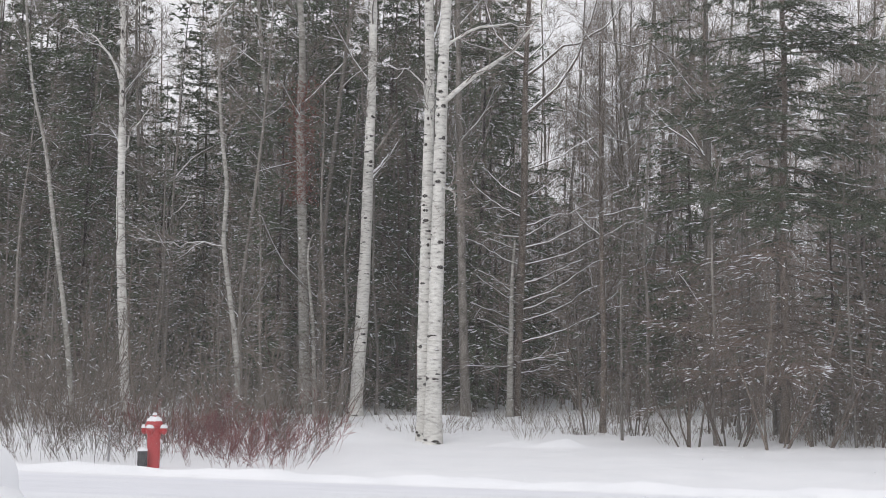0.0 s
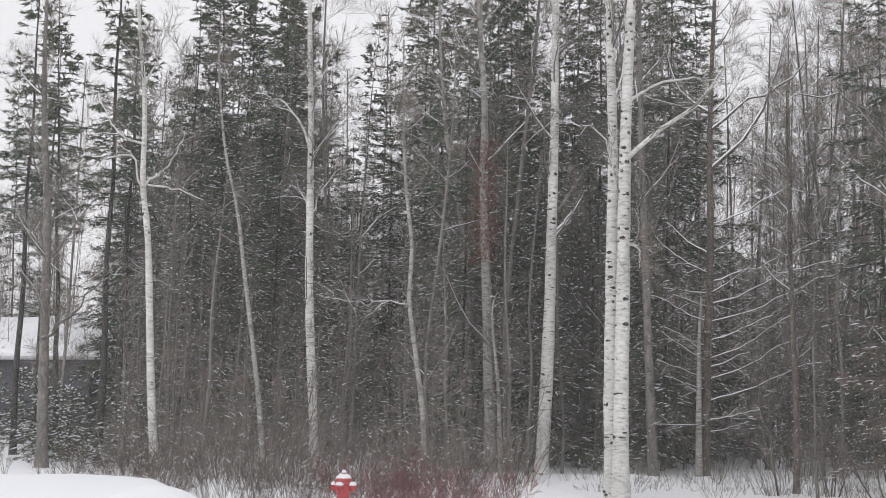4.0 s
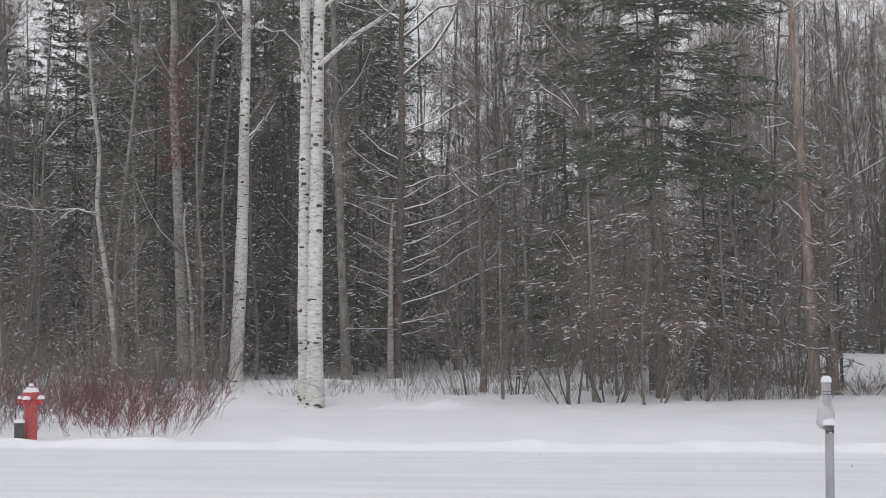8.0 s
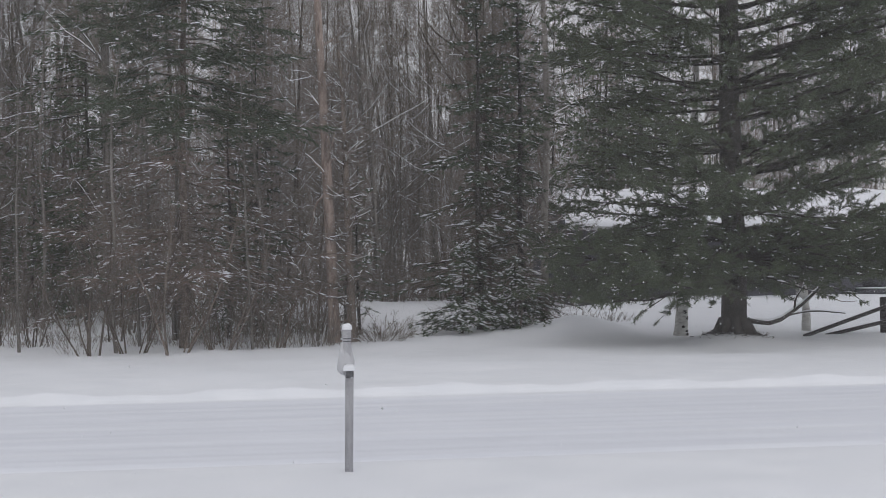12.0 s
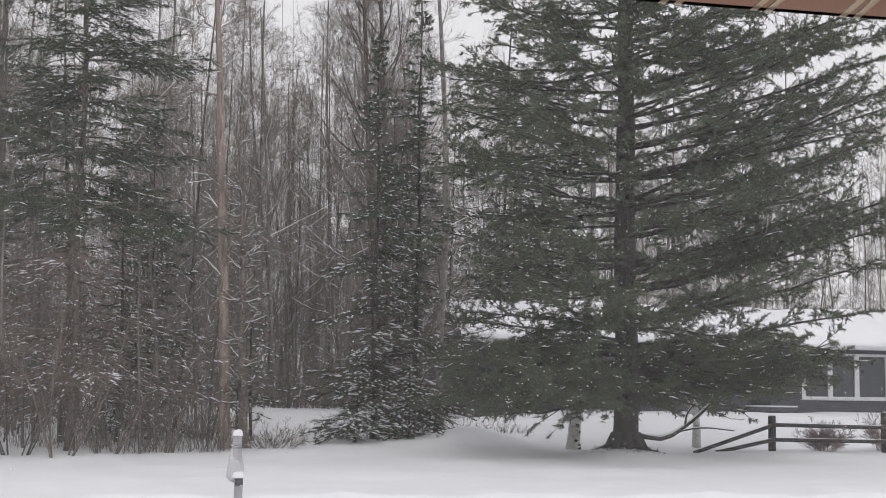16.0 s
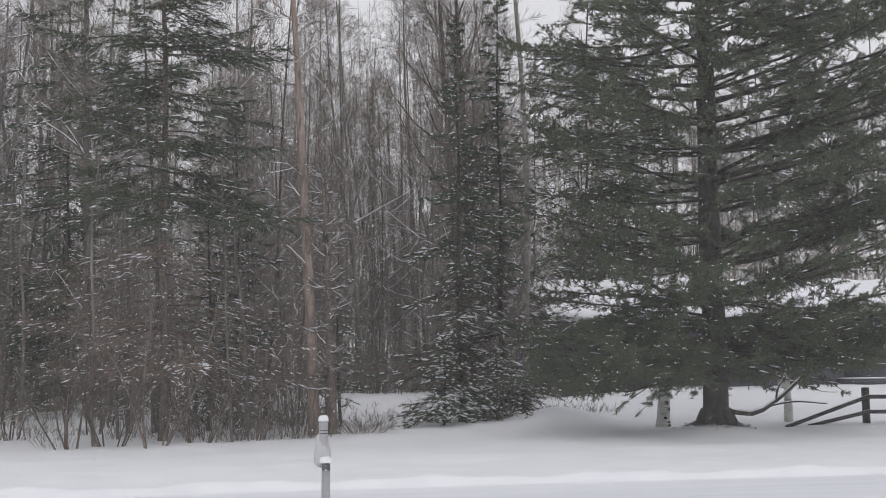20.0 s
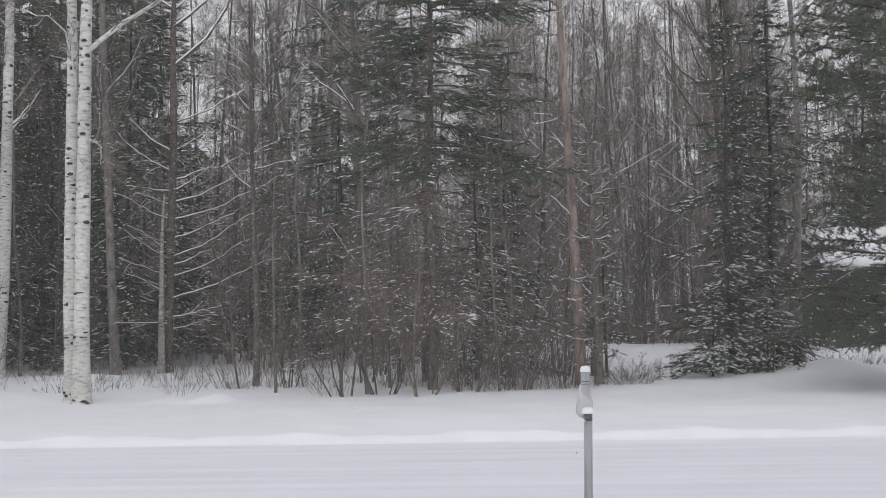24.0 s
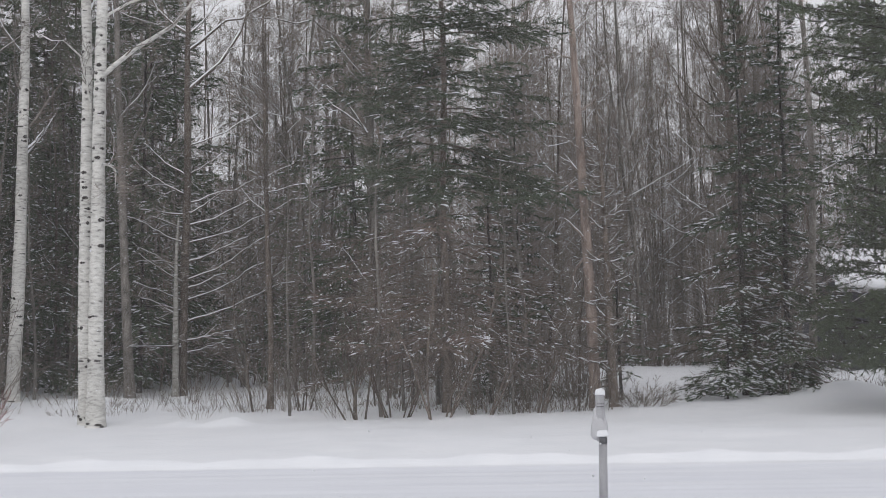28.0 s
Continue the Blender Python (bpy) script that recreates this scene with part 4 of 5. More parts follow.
lit = Geo()
la, lr = prng.uniform(0, 2 * np.pi, 900), 0.35 + np.abs(prng.normal(0, 0.28, 900))
lx, ly = lr * np.cos(la), lr * np.sin(la)
lit.blades(np.stack([lx, ly, base_z(lx + PINE_AT[0], ly + PINE_AT[1]) - PINE_AT[2] + 0.004], -1), np.stack([np.cos(la), np.sin(la), np.abs(prng.normal(0, 0.5, 900))], -1) + prng.normal(0, 0.5, (900, 3)) * np.array([1, 1, 0.1]), prng.uniform(0.06, 0.2, 900), 0.02, prng)
part("needle_litter", lit, BARK_DARK, pine, "fallen twigs and needles on the snow", kind="stuff")


# ---- woods behind: prototypes and their copies ----
def scatter(protos, places, rng, smin, smax):
    for x, y in places:
        s = rng.uniform(smin, smax)
        m = Matrix.LocRotScale(on_ground(x, y, 0.08), Euler((rng.normal(0, 0.025), rng.normal(0, 0.025), rng.uniform(0, 6.28))), (s, s, s))
        copy_thing(protos[int(rng.integers(len(protos)))], m)


def strewn(rng, n, ratio, depth, clear=()):
    """n places fanned over a range of x/y and of y, outside the clear ranges of x/y."""
    out = []
    while len(out) < n:
        a, y = rng.uniform(*ratio), rng.uniform(*depth)
        if not any(lo < a < hi and y < far for lo, hi, far in clear):
            out.append((a * y, y))
    return out


GAP = (0.105, 0.2, 70.0)
rng = np.random.default_rng(77)
leafless = []
for k, (h, w) in enumerate(((15, 0.12), (17, 0.16), (13, 0.09), (19, 0.19), (16, 0.11))):
    x = -30 + 8 * k
    leafless.append(bare_tree("deciduous_tree", "slim leafless tree in the woods", "tree", 62, [(x, 1.0), (x + 0.2 - 0.15 * k, 5), (x + 0.1 * k, 10)], w, BARK_GREY if k % 2 else BARK_BROWN, h, n_limb=24, span=(0.12, 0.98), limb_len=3.0, angle=58, up=0.15, curve=0.16, twigs=9, fine=11, seed=50 + k, snow=0.3, sides=6, group="leafless trees of the woods", split=False, rmin=0.007))
COTTAGE_VIEW = (-0.87, -0.69, 75.0)
scatter(leafless, strewn(rng, 100, (-0.8, 0.25), (46, 80), [GAP, COTTAGE_VIEW]) + strewn(rng, 2, (-0.85, -0.68), (48, 70)), rng, 0.8, 1.25)
scatter(leafless, strewn(rng, 34, (0.03, 0.24), (72, 92)) + strewn(rng, 24, (-0.66, -0.2), (66, 84)) + strewn(rng, 26, (-0.2, -0.02), (68, 84)) + strewn(rng, 60, (0.26, 0.78), (74, 98)), rng, 1.05, 1.4)
poles = [pole("sapling", "slim young tree with snowy side twigs", on_ground(-24 + 7 * k, 50), h, r, n, reach, BARK_BROWN if k % 2 else BARK_GREY, 160 + k, 0.62, "young trees of the woods") for k, (h, r, n, reach) in enumerate(((8, 0.05, 46, 1.3), (6, 0.035, 40, 1.1), (10, 0.065, 54, 1.5), (4.5, 0.03, 34, 0.9)))]
scatter(poles, strewn(rng, 245, (-0.8, 0.235), (40.5, 62), [GAP, COTTAGE_VIEW, (-0.31, -0.24, 44.0), (-0.24, -0.06, 49.5)]) + strewn(rng, 8, (-0.12, 0.1), (38.5, 44)) + strewn(rng, 22, (-0.2, -0.09), (54, 70)) + strewn(rng, 3, (-0.85, -0.7), (44, 66)), rng, 0.7, 1.2)
brush = [shrub("brush", "tangle of bare brown undergrowth in snow", on_ground(-18 + 6 * k, 47), 15, h, sp, TWIG, r, 5, 90 + k, 0.22, 0.5, "undergrowth of the woods") for k, (h, sp, r) in enumerate(((1.7, 0.8, 0.009), (1.3, 0.7, 0.008), (2.4, 0.8, 0.011)))]
scatter(brush, strewn(rng, 88, (-0.8, 0.235), (41, 56), [GAP, COTTAGE_VIEW, (-0.33, -0.05, 48.0)]), rng, 0.7, 1.3)
firs = []
for k, (h, sp) in enumerate(((19, 3.3), (13, 2.8), (24, 3.8))):
    firs.append(conifer("spruce_tree", "dark snow-flecked spruce in the woods", "tree", on_ground(-22 + 9 * k, 55), h, sp, 0.16, BARK_DARK, NEEDLE, 0.04, 10.0, up=0.02, per_bough=9, blades=10, needle_len=0.2, needle_w=0.042, seed=70 + k, snow=0.42, snow_size=0.035, group="spruces of the woods", fine_to=19, gaps=0.3))
scatter(firs, strewn(rng, 36, (-0.78, -0.2), (49, 68), [COTTAGE_VIEW]) + strewn(rng, 10, (-0.86, -0.6), (72, 88), [(-0.87, -0.69, 84.0)]) + strewn(rng, 12, (-0.36, -0.19), (56, 74)) + strewn(rng, 3, (0.24, 0.34), (62, 82)), rng, 0.8, 1.25)
scatter(firs[::2], strewn(rng, 12, (-0.61, -0.38), (68, 80)), rng, 1.15, 1.4)
scatter(firs[1:2], strewn(rng, 9, (-0.185, -0.06), (58, 76)), rng, 0.7, 1.1)

scatter(firs, [(-76.0, 90.0), (-71.0, 92.0), (-67.0, 89.0), (-63.0, 91.5), (-59.0, 89.5), (-55.5, 92.0), (-52.0, 88.0), (-42.0, 68.0)], rng, 0.85, 1.1)
scatter([young], [(-32.3, 44.0), (-34.4, 46.5), (-36.5, 48.0), (-29.3, 43.5)], rng, 0.8, 1.3)
scatter([young], [(-50.5, 66.0), (-53.0, 67.5), (-56.0, 69.0), (-48.5, 64.0)], rng, 1.3, 1.9)
scatter([high_crown], [(-44.0, 59.0), (-36.0, 52.5), (-48.5, 63.0), (-33.0, 47.0)], rng, 0.9, 1.15)
scatter(brush, strewn(rng, 46, (0.07, 0.23), (70.5, 76)), rng, 1.3, 2.1)
scatter(poles[:2], strewn(rng, 14, (0.08, 0.22), (71, 77)), rng, 1.0, 1.5)

# far woods, uncountable
far = Geo()
n = 620
a, y = rng.uniform(-0.85, 0.8, n), rng.uniform(76, 125, n)
p0 = np.stack([a * y, y, base_z(a * y, y)], -1)
hgt = rng.uniform(12, 26, n) * np.where(a > 0.34, 0.85, 1.0)
k = np.linspace(0, 1, 4)
bend = rng.normal(0, 1.5, (n, 1)) * k[None] + rng.normal(0, 0.8, (n, 1)) * np.sin(3.1 * k)[None]
pl = p0[:, None] + np.stack([bend, 0 * k + np.zeros((n, 1)), hgt[:, None] * k], -1)
rl = rng.uniform(0.02, 0.06, n)[:, None] * np.linspace(1, 0.2, 4)
far.tubes(pl, rl, 3)
t1, q1 = grow(rng, pl, rl, 26, (0.03, 1.0), 3.0, 58, 0.1, 3, 0.4, 0.1, 0.15, rmin=0.010)
far.tubes(t1, q1, 3)
t2, q2 = grow(rng, t1, q1, 8, (0.1, 1.0), 1.3, 48, 0.1, 2, 0.7, 0.1, 0.15)
far.blades(t2[:, 0], t2[:, 1] - t2[:, 0], np.linalg.norm(t2[:, 1] - t2[:, 0], axis=1), 0.0125, rng)
n = 175
a, y = rng.uniform(0.02, 0.25, n), rng.uniform(80, 112, n)
p0 = np.stack([a * y, y, base_z(a * y, y)], -1)
pl = p0[:, None] + np.stack([rng.normal(0, 0.8, (n, 1)) * k[None], rng.normal(0, 0.5, (n, 1)) * k[None], rng.uniform(15, 27, (n, 1)) * k[None]], -1)
rl = rng.uniform(0.03, 0.06, n)[:, None] * np.linspace(1, 0.25, 4)
far.tubes(pl, rl, 3)
t1, q1 = grow(rng, pl, rl, 20, (0.1, 1.0), 3.2, 55, 0.1, 3, 0.5, 0.08, 0.2, rmin=0.010)
far.tubes(t1, q1, 3)
t2, q2 = grow(rng, t1, q1, 13, (0.1, 1.0), 1.3, 48, 0.1, 2, 0.7, 0.1, 0.2)
far.blades(t2[:, 0], t2[:, 1] - t2[:, 0], np.linalg.norm(t2[:, 1] - t2[:, 0], axis=1), 0.0125, rng)
n = 2600
a, y = rng.uniform(-0.66, 0.75, n), rng.uniform(66, 120, n)
y = np.where((a > 0.09) & (a < 0.22), np.maximum(y, 82), y)
y = np.where(a > 0.24, np.maximum(y, 80), y)
y = np.where(a < -0.62, np.maximum(y, 90), y)
p0 = np.stack([a * y, y, base_z(a * y, y)], -1)
pl = p0[:, None] + np.stack([rng.normal(0, 1.3, (n, 1)) * k[None], rng.normal(0, 0.6, (n, 1)) * k[None], rng.uniform(1.5, 6.0, (n, 1)) * k[None]], -1)
rl = rng.uniform(0.01, 0.02, n)[:, None] * np.linspace(1, 0.4, 4)
far.tubes(pl[:, ::3], rl[:, ::3], 3)
t1, q1 = grow(rng, pl, rl, 8, (0.05, 1.0), 1.3, 65, 0.05, 2, 0.7, 0.1, 0.15, rmin=0.012)
far.tubes(t1, q1, 3)
tagged(part("far_woods", far, TWIG, None), "distant grey-brown leafless woods", "woods", kind="stuff")

# red dogwood by the hydrant, dark stem clumps at the wood's edge, single bushes
dogwood = [shrub("dogwood_shrub", "thin-stemmed dogwood bush in snow" if k == 2 else "dense red-stemmed dogwood bush in snow", on_ground(x, y), 15, h, 0.8, BARK_BROWN if k == 2 else TWIG_RED, 0.005, 7, 110 + k, 0.05, 0.6, "red dogwood beside the hydrant", fine=1) for k, (x, y, h) in enumerate(((-12.5, 26.5, 1.5), (-10.6, 26.0, 1.3), (-14.2, 27.0, 1.6)))]
scatter(dogwood[:2] + dogwood[:1] + dogwood[2:], strewn(rng, 18, (-0.465, -0.35), (24.8, 32.5)), rng, 0.8, 1.2)
scatter(dogwood[2:], [(-14.4, 24.3), (-13.6, 23.7), (-12.9, 24.2), (-12.4, 23.4), (-11.7, 24.1), (-15.3, 24.0), (-13.2, 25.4), (-12.2, 25.2)], rng, 0.55, 0.85)
scatter(dogwood[:2], [(-10.2, 24.0), (-9.8, 24.6), (-9.0, 24.3)], rng, 0.55, 0.8)
scatter(dogwood[2:], [(x, y) for x, y in zip(rng.uniform(-20, -14.0, 9), rng.uniform(25, 31, 9))], rng, 0.8, 1.2)
scatter(brush, [(x, y) for x, y in zip(rng.uniform(-27, -15.5, 20), rng.uniform(30.5, 38, 20))], rng, 0.55, 0.9)
scatter(brush, [(x, y) for x, y in zip(rng.uniform(-27, -13, 26), rng.uniform(36, 41, 26))], rng, 1.0, 1.7)
clumps = [shrub("alder_clump", "clump of dark leaning bare stems", on_ground(x, y), 6, 4.2, 0.3, BARK_BROWN, 0.028, 9, 130 + k, 0.15, 0.42, "alder clumps at the wood's edge", "shrub", 2, (0.2, 0.98)) for k, (x, y) in enumerate(((-2.6, 36.4), (-0.5, 35.9)))]
scatter([poles[0], poles[3]], [(-4.6, 38.6), (-2.2, 37.6), (1.5, 37.6), (-5.8, 40.2)], rng, 0.8, 1.2)
scatter(clumps, [(-1.6, 37.2), (0.6, 36.9), (2.1, 37.8), (-4.4, 40.0)], rng, 0.7, 1.1)
scatter(brush, [(x, y) for x, y in zip(rng.uniform(0.5, 3.6, 9), rng.uniform(37.6, 41, 9))], rng, 0.5, 1.0)
shrub("bare_shrub", "rounded bare shrub beside the snowy gap", on_ground(5.1, 39.5), 42, 1.0, 0.45, TWIG, 0.007, 7, 140, 0.2, 1.7, fine=2)
shrub("bare_shrub", "rounded bare garden shrub by the fence", on_ground(22.15, 39.6), 80, 1.02, 0.26, SHRUB_TWIG, 0.006, 8, 141, 0.05, 0.85, fine=4)
shrub("bare_shrub", "taller bare garden shrub by a fence post", on_ground(24.3, 39.7), 55, 1.3, 0.26, SHRUB_TWIG, 0.006, 7, 142, 0.05, 0.8, fine=3)
low_twigs = [shrub("weed_stalks", "dry weed stalks poking through snow", on_ground(-7 + 4 * k, 37.5), 16, 0.55, 0.5, TWIG, 0.006, 2, 150 + k, 0.0, 0.5, "dry stalks in the snow", "plant") for k in range(2)]
scatter(brush, [(x, y) for x, y in zip(rng.uniform(-12.5, 3.5, 40), rng.uniform(39.5, 46.5, 40))], rng, 0.35, 0.75)
scatter(low_twigs, [(x, y) for x, y in zip(rng.uniform(-13, 4.5, 45), rng.uniform(38.5, 44, 45))] + [(x, y) for x, y in zip(rng.uniform(9.0, 16.0, 12), rng.uniform(45, 52, 12))], rng, 0.6, 1.4)

# ---- hydrant and its marker ----
def snow_dome(r, h, n=12, wob=0.12, seed=1):
    """A soft uneven cap of snow on a disc of radius r."""
    rng = np.random.default_rng(seed)
    prof = [(r * math.cos(a) ** 0.5 if a < 1.55 else 0.0005, h * math.sin(a)) for a in np.linspace(0, math.pi / 2, 6)]
    g = Geo().lathe([(0.0005, -0.004)] + [(r * 1.02, -0.004)] + prof, n)
    g.v[0] = g.v[0] * (1 + wob * rng.normal(0, 0.35, (len(g.v[0]), 1))) if wob else g.v[0]
    return g


def turned(geo, m):
    """The gathered points moved by the matrix m."""
    a = np.array(m)
    geo.v = [v @ a[:3, :3].T + a[:3, 3] for v in geo.v]
    return geo


hyd = thing("fire_hydrant", "red fire hydrant capped with fresh snow", "hydrant", on_ground(-10.88, 22.9, 0.03))
part("barrel", Geo().lathe([(0.112, -0.15), (0.112, 0.55), (0.116, 0.60), (0.122, 0.69), (0.135, 0.74), (0.158, 0.745), (0.16, 0.752), (0.16, 0.778), (0.156, 0.785), (0.12, 0.79)], 24), RED_PAINT, hyd)
part("bonnet", Geo().lathe([(0.148, 0.79), (0.148, 0.80), (0.13, 0.84), (0.09, 0.875), (0.045, 0.895), (0.036, 0.90), (0.036, 0.945), (0.001, 0.948)], 24), RED_PAINT, hyd)
for k in range(8):
    a = k * math.pi / 4 + 0.2
    part("bolt", turned(Geo().lathe([(0.012, 0), (0.012, 0.014), (0.001, 0.015)], 6), Matrix.Translation((0.142 * math.cos(a), 0.142 * math.sin(a), 0.786))), RED_PAINT, hyd)
for k, a in enumerate((0.0, math.pi, -math.pi / 2)):
    n = part("nozzle", turned(Geo().lathe([(0.05, 0.10), (0.05, 0.165), (0.064, 0.168), (0.064, 0.205), (0.055, 0.215), (0.02, 0.218), (0.02, 0.24), (0.001, 0.24)], 14), pose(0, 0, 0.675, 0, 90, math.degrees(a))), RED_PAINT, hyd)
    part("nozzle_snow", turned(snow_dome(0.07, 0.055, 12, 0.25, seed=k), Matrix.Translation((0.175 * math.cos(a), 0.175 * math.sin(a), 0.725))), SNOW, n, "fresh snow")
part("snow_cap", turned(snow_dome(0.13, 0.10, 16, 0.22, 5), Matrix.Translation((0.005, 0, 0.82))), SNOW, hyd, "uneven cap of fresh snow")
part("nut_snow", turned(snow_dome(0.042, 0.045, 10, 0.15, 6), Matrix.Translation((0, 0, 0.945))), SNOW, hyd, "small knob of fresh snow")
marker = thing("hydrant_marker", "short dark plastic post topped with snow", "post", on_ground(-10.97, 22.66, 0.03))
part("tube", Geo().lathe([(0.085, -0.1), (0.085, 0.30), (0.078, 0.32), (0.001, 0.32)], 18), DARK_PLASTIC, marker)
part("snow_cap", turned(snow_dome(0.088, 0.06, 14, 0.1, 7), Matrix.Translation((0, 0, 0.322))), SNOW, marker, "fresh snow")
stake = thing("wooden_stake", "thin grey stake in the brush by the hydrant", "stake", on_ground(-12.2, 23.8, 0.05))
part("rod", Geo().box((-0.016, -0.016, -0.1), (0.016, 0.016, 0.68), 0.003), POST_WOOD, stake)
part("snow_cap", turned(snow_dome(0.03, 0.03, 8, 0.1, 8), Matrix.Translation((0, 0, 0.68))), SNOW, stake, "fresh snow")

# ---- the post by the road ----
post = thing("marker_post", "grey wooden roadside post with a snow-caked bag", "post", on_ground(1.27, 12.3, 0.05))
part("shaft", turned(Geo().box((-0.034, -0.034, -0.1), (0.034, 0.034, 0.93), 0.006), pose(0, 0, 0, 0, 0.8, 0)), POST_WOOD, post)
part("reflector", Geo().box((-0.022, -0.042, 0.862), (0.046, -0.031, 0.922), 0.003), PLATE, post, "dark grey reflector plate")
part("shaft_snow", turned(snow_dome(0.055, 0.05, 12, 0.12, 3), Matrix.Translation((0.012, 0, 0.93))), SNOW, post, "lump of fresh snow")
part("upper_shaft", Geo().box((-0.035, 0.045, 0.88), (0.039, 0.12, 1.285), 0.008), POST_WOOD, post)
for z in (1.175, 1.20):
    part("groove", Geo().box((-0.032, 0.0425, z), (0.036, 0.0455, z + 0.006)), DARK_PLASTIC, post)
part("top_snow", turned(snow_dome(0.045, 0.05, 12, 0.1, 4), Matrix.Translation((0.002, 0.085, 1.285))), SNOW, post, "cap of fresh snow")
bag = turned(Geo().lathe([(0.001, -0.19), (0.05, -0.185), (0.074, -0.15), (0.070, -0.08), (0.058, 0.0), (0.044, 0.07), (0.02, 0.11), (0.001, 0.12)], 16), pose(-0.006, 0.10, 1.08))
brng = np.random.default_rng(3)
bag.v = [v + brng.normal(0, 0.0055, v.shape) for v in bag.v]
part("bag", bag, WHITE_TRIM, post, "white bag caked with snow")

# ---- fence ----
fence = thing("rail_fence", "dark wooden post-and-rail fence in snow", "fence", (0, 0, 0))
for x in (20.1, 23.9, 27.7, 31.5):
    z0 = float(base_z(x, 39.0))
    p = part("post", Geo().box((x - 0.09, 38.91, z0 - 0.2), (x + 0.09, 39.09, z0 + (1.05 if x < 21 else 1.22)), 0.015), FENCE_WOOD, fence)
    part("post_snow", turned(snow_dome(0.07, 0.018, 8, 0.1, int(x)), Matrix.Translation((x, 39.0, z0 + (1.05 if x < 21 else 1.22)))), SNOW, p, "thin dusting of snow")
for a, b in (((20.1, 0.78), (23.9, 0.76)), ((20.1, 0.34), (23.9, 0.33)), ((23.9, 0.76), (27.7, 0.78)), ((23.9, 0.33), (27.7, 0.34)), ((27.7, 0.78), (31.5, 0.78)), ((27.7, 0.34), (31.5, 0.34)), ((17.5, 0.0), (20.1, 0.78)), ((18.2, -0.03), (20.1, 0.34))):
    p0, p1 = [np.array((x, 38.86, float(base_z(x, 39.0)) + z)) for x, z in (a, b)]
    line = np.linspace(p0, p1, 5)
    rail = part("rail", Geo().tubes(line, np.full(5, 0.062), 7), FENCE_WOOD, fence)
    part("rail_snow", Geo().tubes(line + np.array((0, 0, 0.05)), np.array([0.012, 0.02, 0.016, 0.022, 0.012]), 6), SNOW, rail, "fresh snow along the rail")
pale = bare_tree("dead_tree", "pale broken stump with snow by the fence", "tree", 41.0, [(18.55, 0.2), (18.55, 0.9), (18.5, 1.6)], 0.32, ASPEN, 1.75, limbs=[([(18.5, 1.15, -0.05), (18.95, 1.5, -0.1), (19.25, 2.2, -0.1)], 0.2), ([(18.5, 1.3, -0.05), (18.2, 1.6, -0.1), (18.1, 1.95, -0.1)], 0.26), ([(18.5, 1.4, 0.1), (18.7, 1.8, 0.1), (18.8, 2.2, 0.1)], 0.16)], n_limb=4, span=(0.5, 0.95), limb_len=0.5, seed=43, snow=0.9)

# ---- the bungalow beyond the fence ----
house = thing("house", "low dark-grey bungalow with a snow-covered roof", "house", (0, 0, 0))
HX0, HX1, HY, HZ0, HZ1 = 16.5, 47.0, 60.0, 0.6, 4.2
wall_face = [(HX0, 32.55, HZ0, HZ1), (37.0, HX1, HZ0, HZ1), (32.55, 37.0, HZ0, 1.9), (32.55, 37.0, 3.96, HZ1)]
wall = Geo()
for x0, x1, z0, z1 in wall_face:
    wall.box((x0, HY, z0), (x1, HY + 0.25, z1))
wall.box((HX0, HY + 0.25, HZ0), (HX0 + 0.25, HY + 8, HZ1)).box((HX1 - 0.25, HY + 0.25, HZ0), (HX1, HY + 8, HZ1)).box((HX0 + 0.25, HY + 7.75, HZ0), (HX1 - 0.25, HY + 8, HZ1))
w = part("wall", wall, WALL_DARK, house, smooth=False)
for k in range(22):
    z = HZ0 + 0.1 + k * 0.16
    for x0, x1 in ((HX0, 32.3), (37.25, HX1)) if z > 1.7 else ((HX0, HX1),):
        part("siding_board", Geo().add([(x0, HY - 0.022, z), (x1, HY - 0.022, z), (x1, HY - 0.004, z + 0.158), (x0, HY - 0.004, z + 0.158), (x0, HY + 0.01, z), (x1, HY + 0.01, z)], [(0, 1, 2, 3), (4, 5, 1, 0)]), WALL_DARK, w, smooth=False)
win = part("window", Geo().box((32.5, HY - 0.05, 1.86), (37.05, HY + 0.06, 1.98)).box((32.5, HY - 0.05, 3.88), (37.05, HY + 0.06, 4.0)).box((32.5, HY - 0.05, 1.98), (32.68, HY + 0.06, 3.88)).box((36.87, HY - 0.05, 1.98), (37.05, HY + 0.06, 3.88)).box((33.85, HY - 0.05, 1.98), (34.08, HY + 0.06, 3.88)).box((35.24, HY - 0.05, 1.98), (35.48, HY + 0.06, 3.88)), WHITE_TRIM, house, "white three-pane window frame", smooth=False)
for x0, x1 in ((32.68, 33.85), (34.08, 35.24), (35.48, 36.87)):
    part("pane", Geo().box((x0, HY + 0.02, 1.98), (x1, HY + 0.03, 3.88)), GLASS, win, "dark glass", smooth=False)
part("window_sill", Geo().box((32.42, HY - 0.12, 1.80), (37.13, HY + 0.02, 1.855), 0.01), WHITE_TRIM, win)
door = part("door", Geo().box((29.9, HY - 0.05, HZ0 + 0.9), (30.85, HY - 0.03, HZ0 + 2.95), 0.01), PLATE, house, "grey entrance door")
part("door_handle", Geo().box((30.72, HY - 0.11, HZ0 + 1.85), (30.76, HY - 0.05, HZ0 + 2.0), 0.01), WHITE_TRIM, door)
landing = part("landing", Geo().box((29.5, HY - 1.4, HZ0 + 0.6), (31.6, HY - 0.06, HZ0 + 0.86), 0.02), WALL_DARK, house, "dark low entrance landing")
part("landing_snow", Geo().box((29.52, HY - 1.38, HZ0 + 0.862), (31.58, HY - 0.07, HZ0 + 0.93), 0.03), SNOW, landing, "fresh snow")
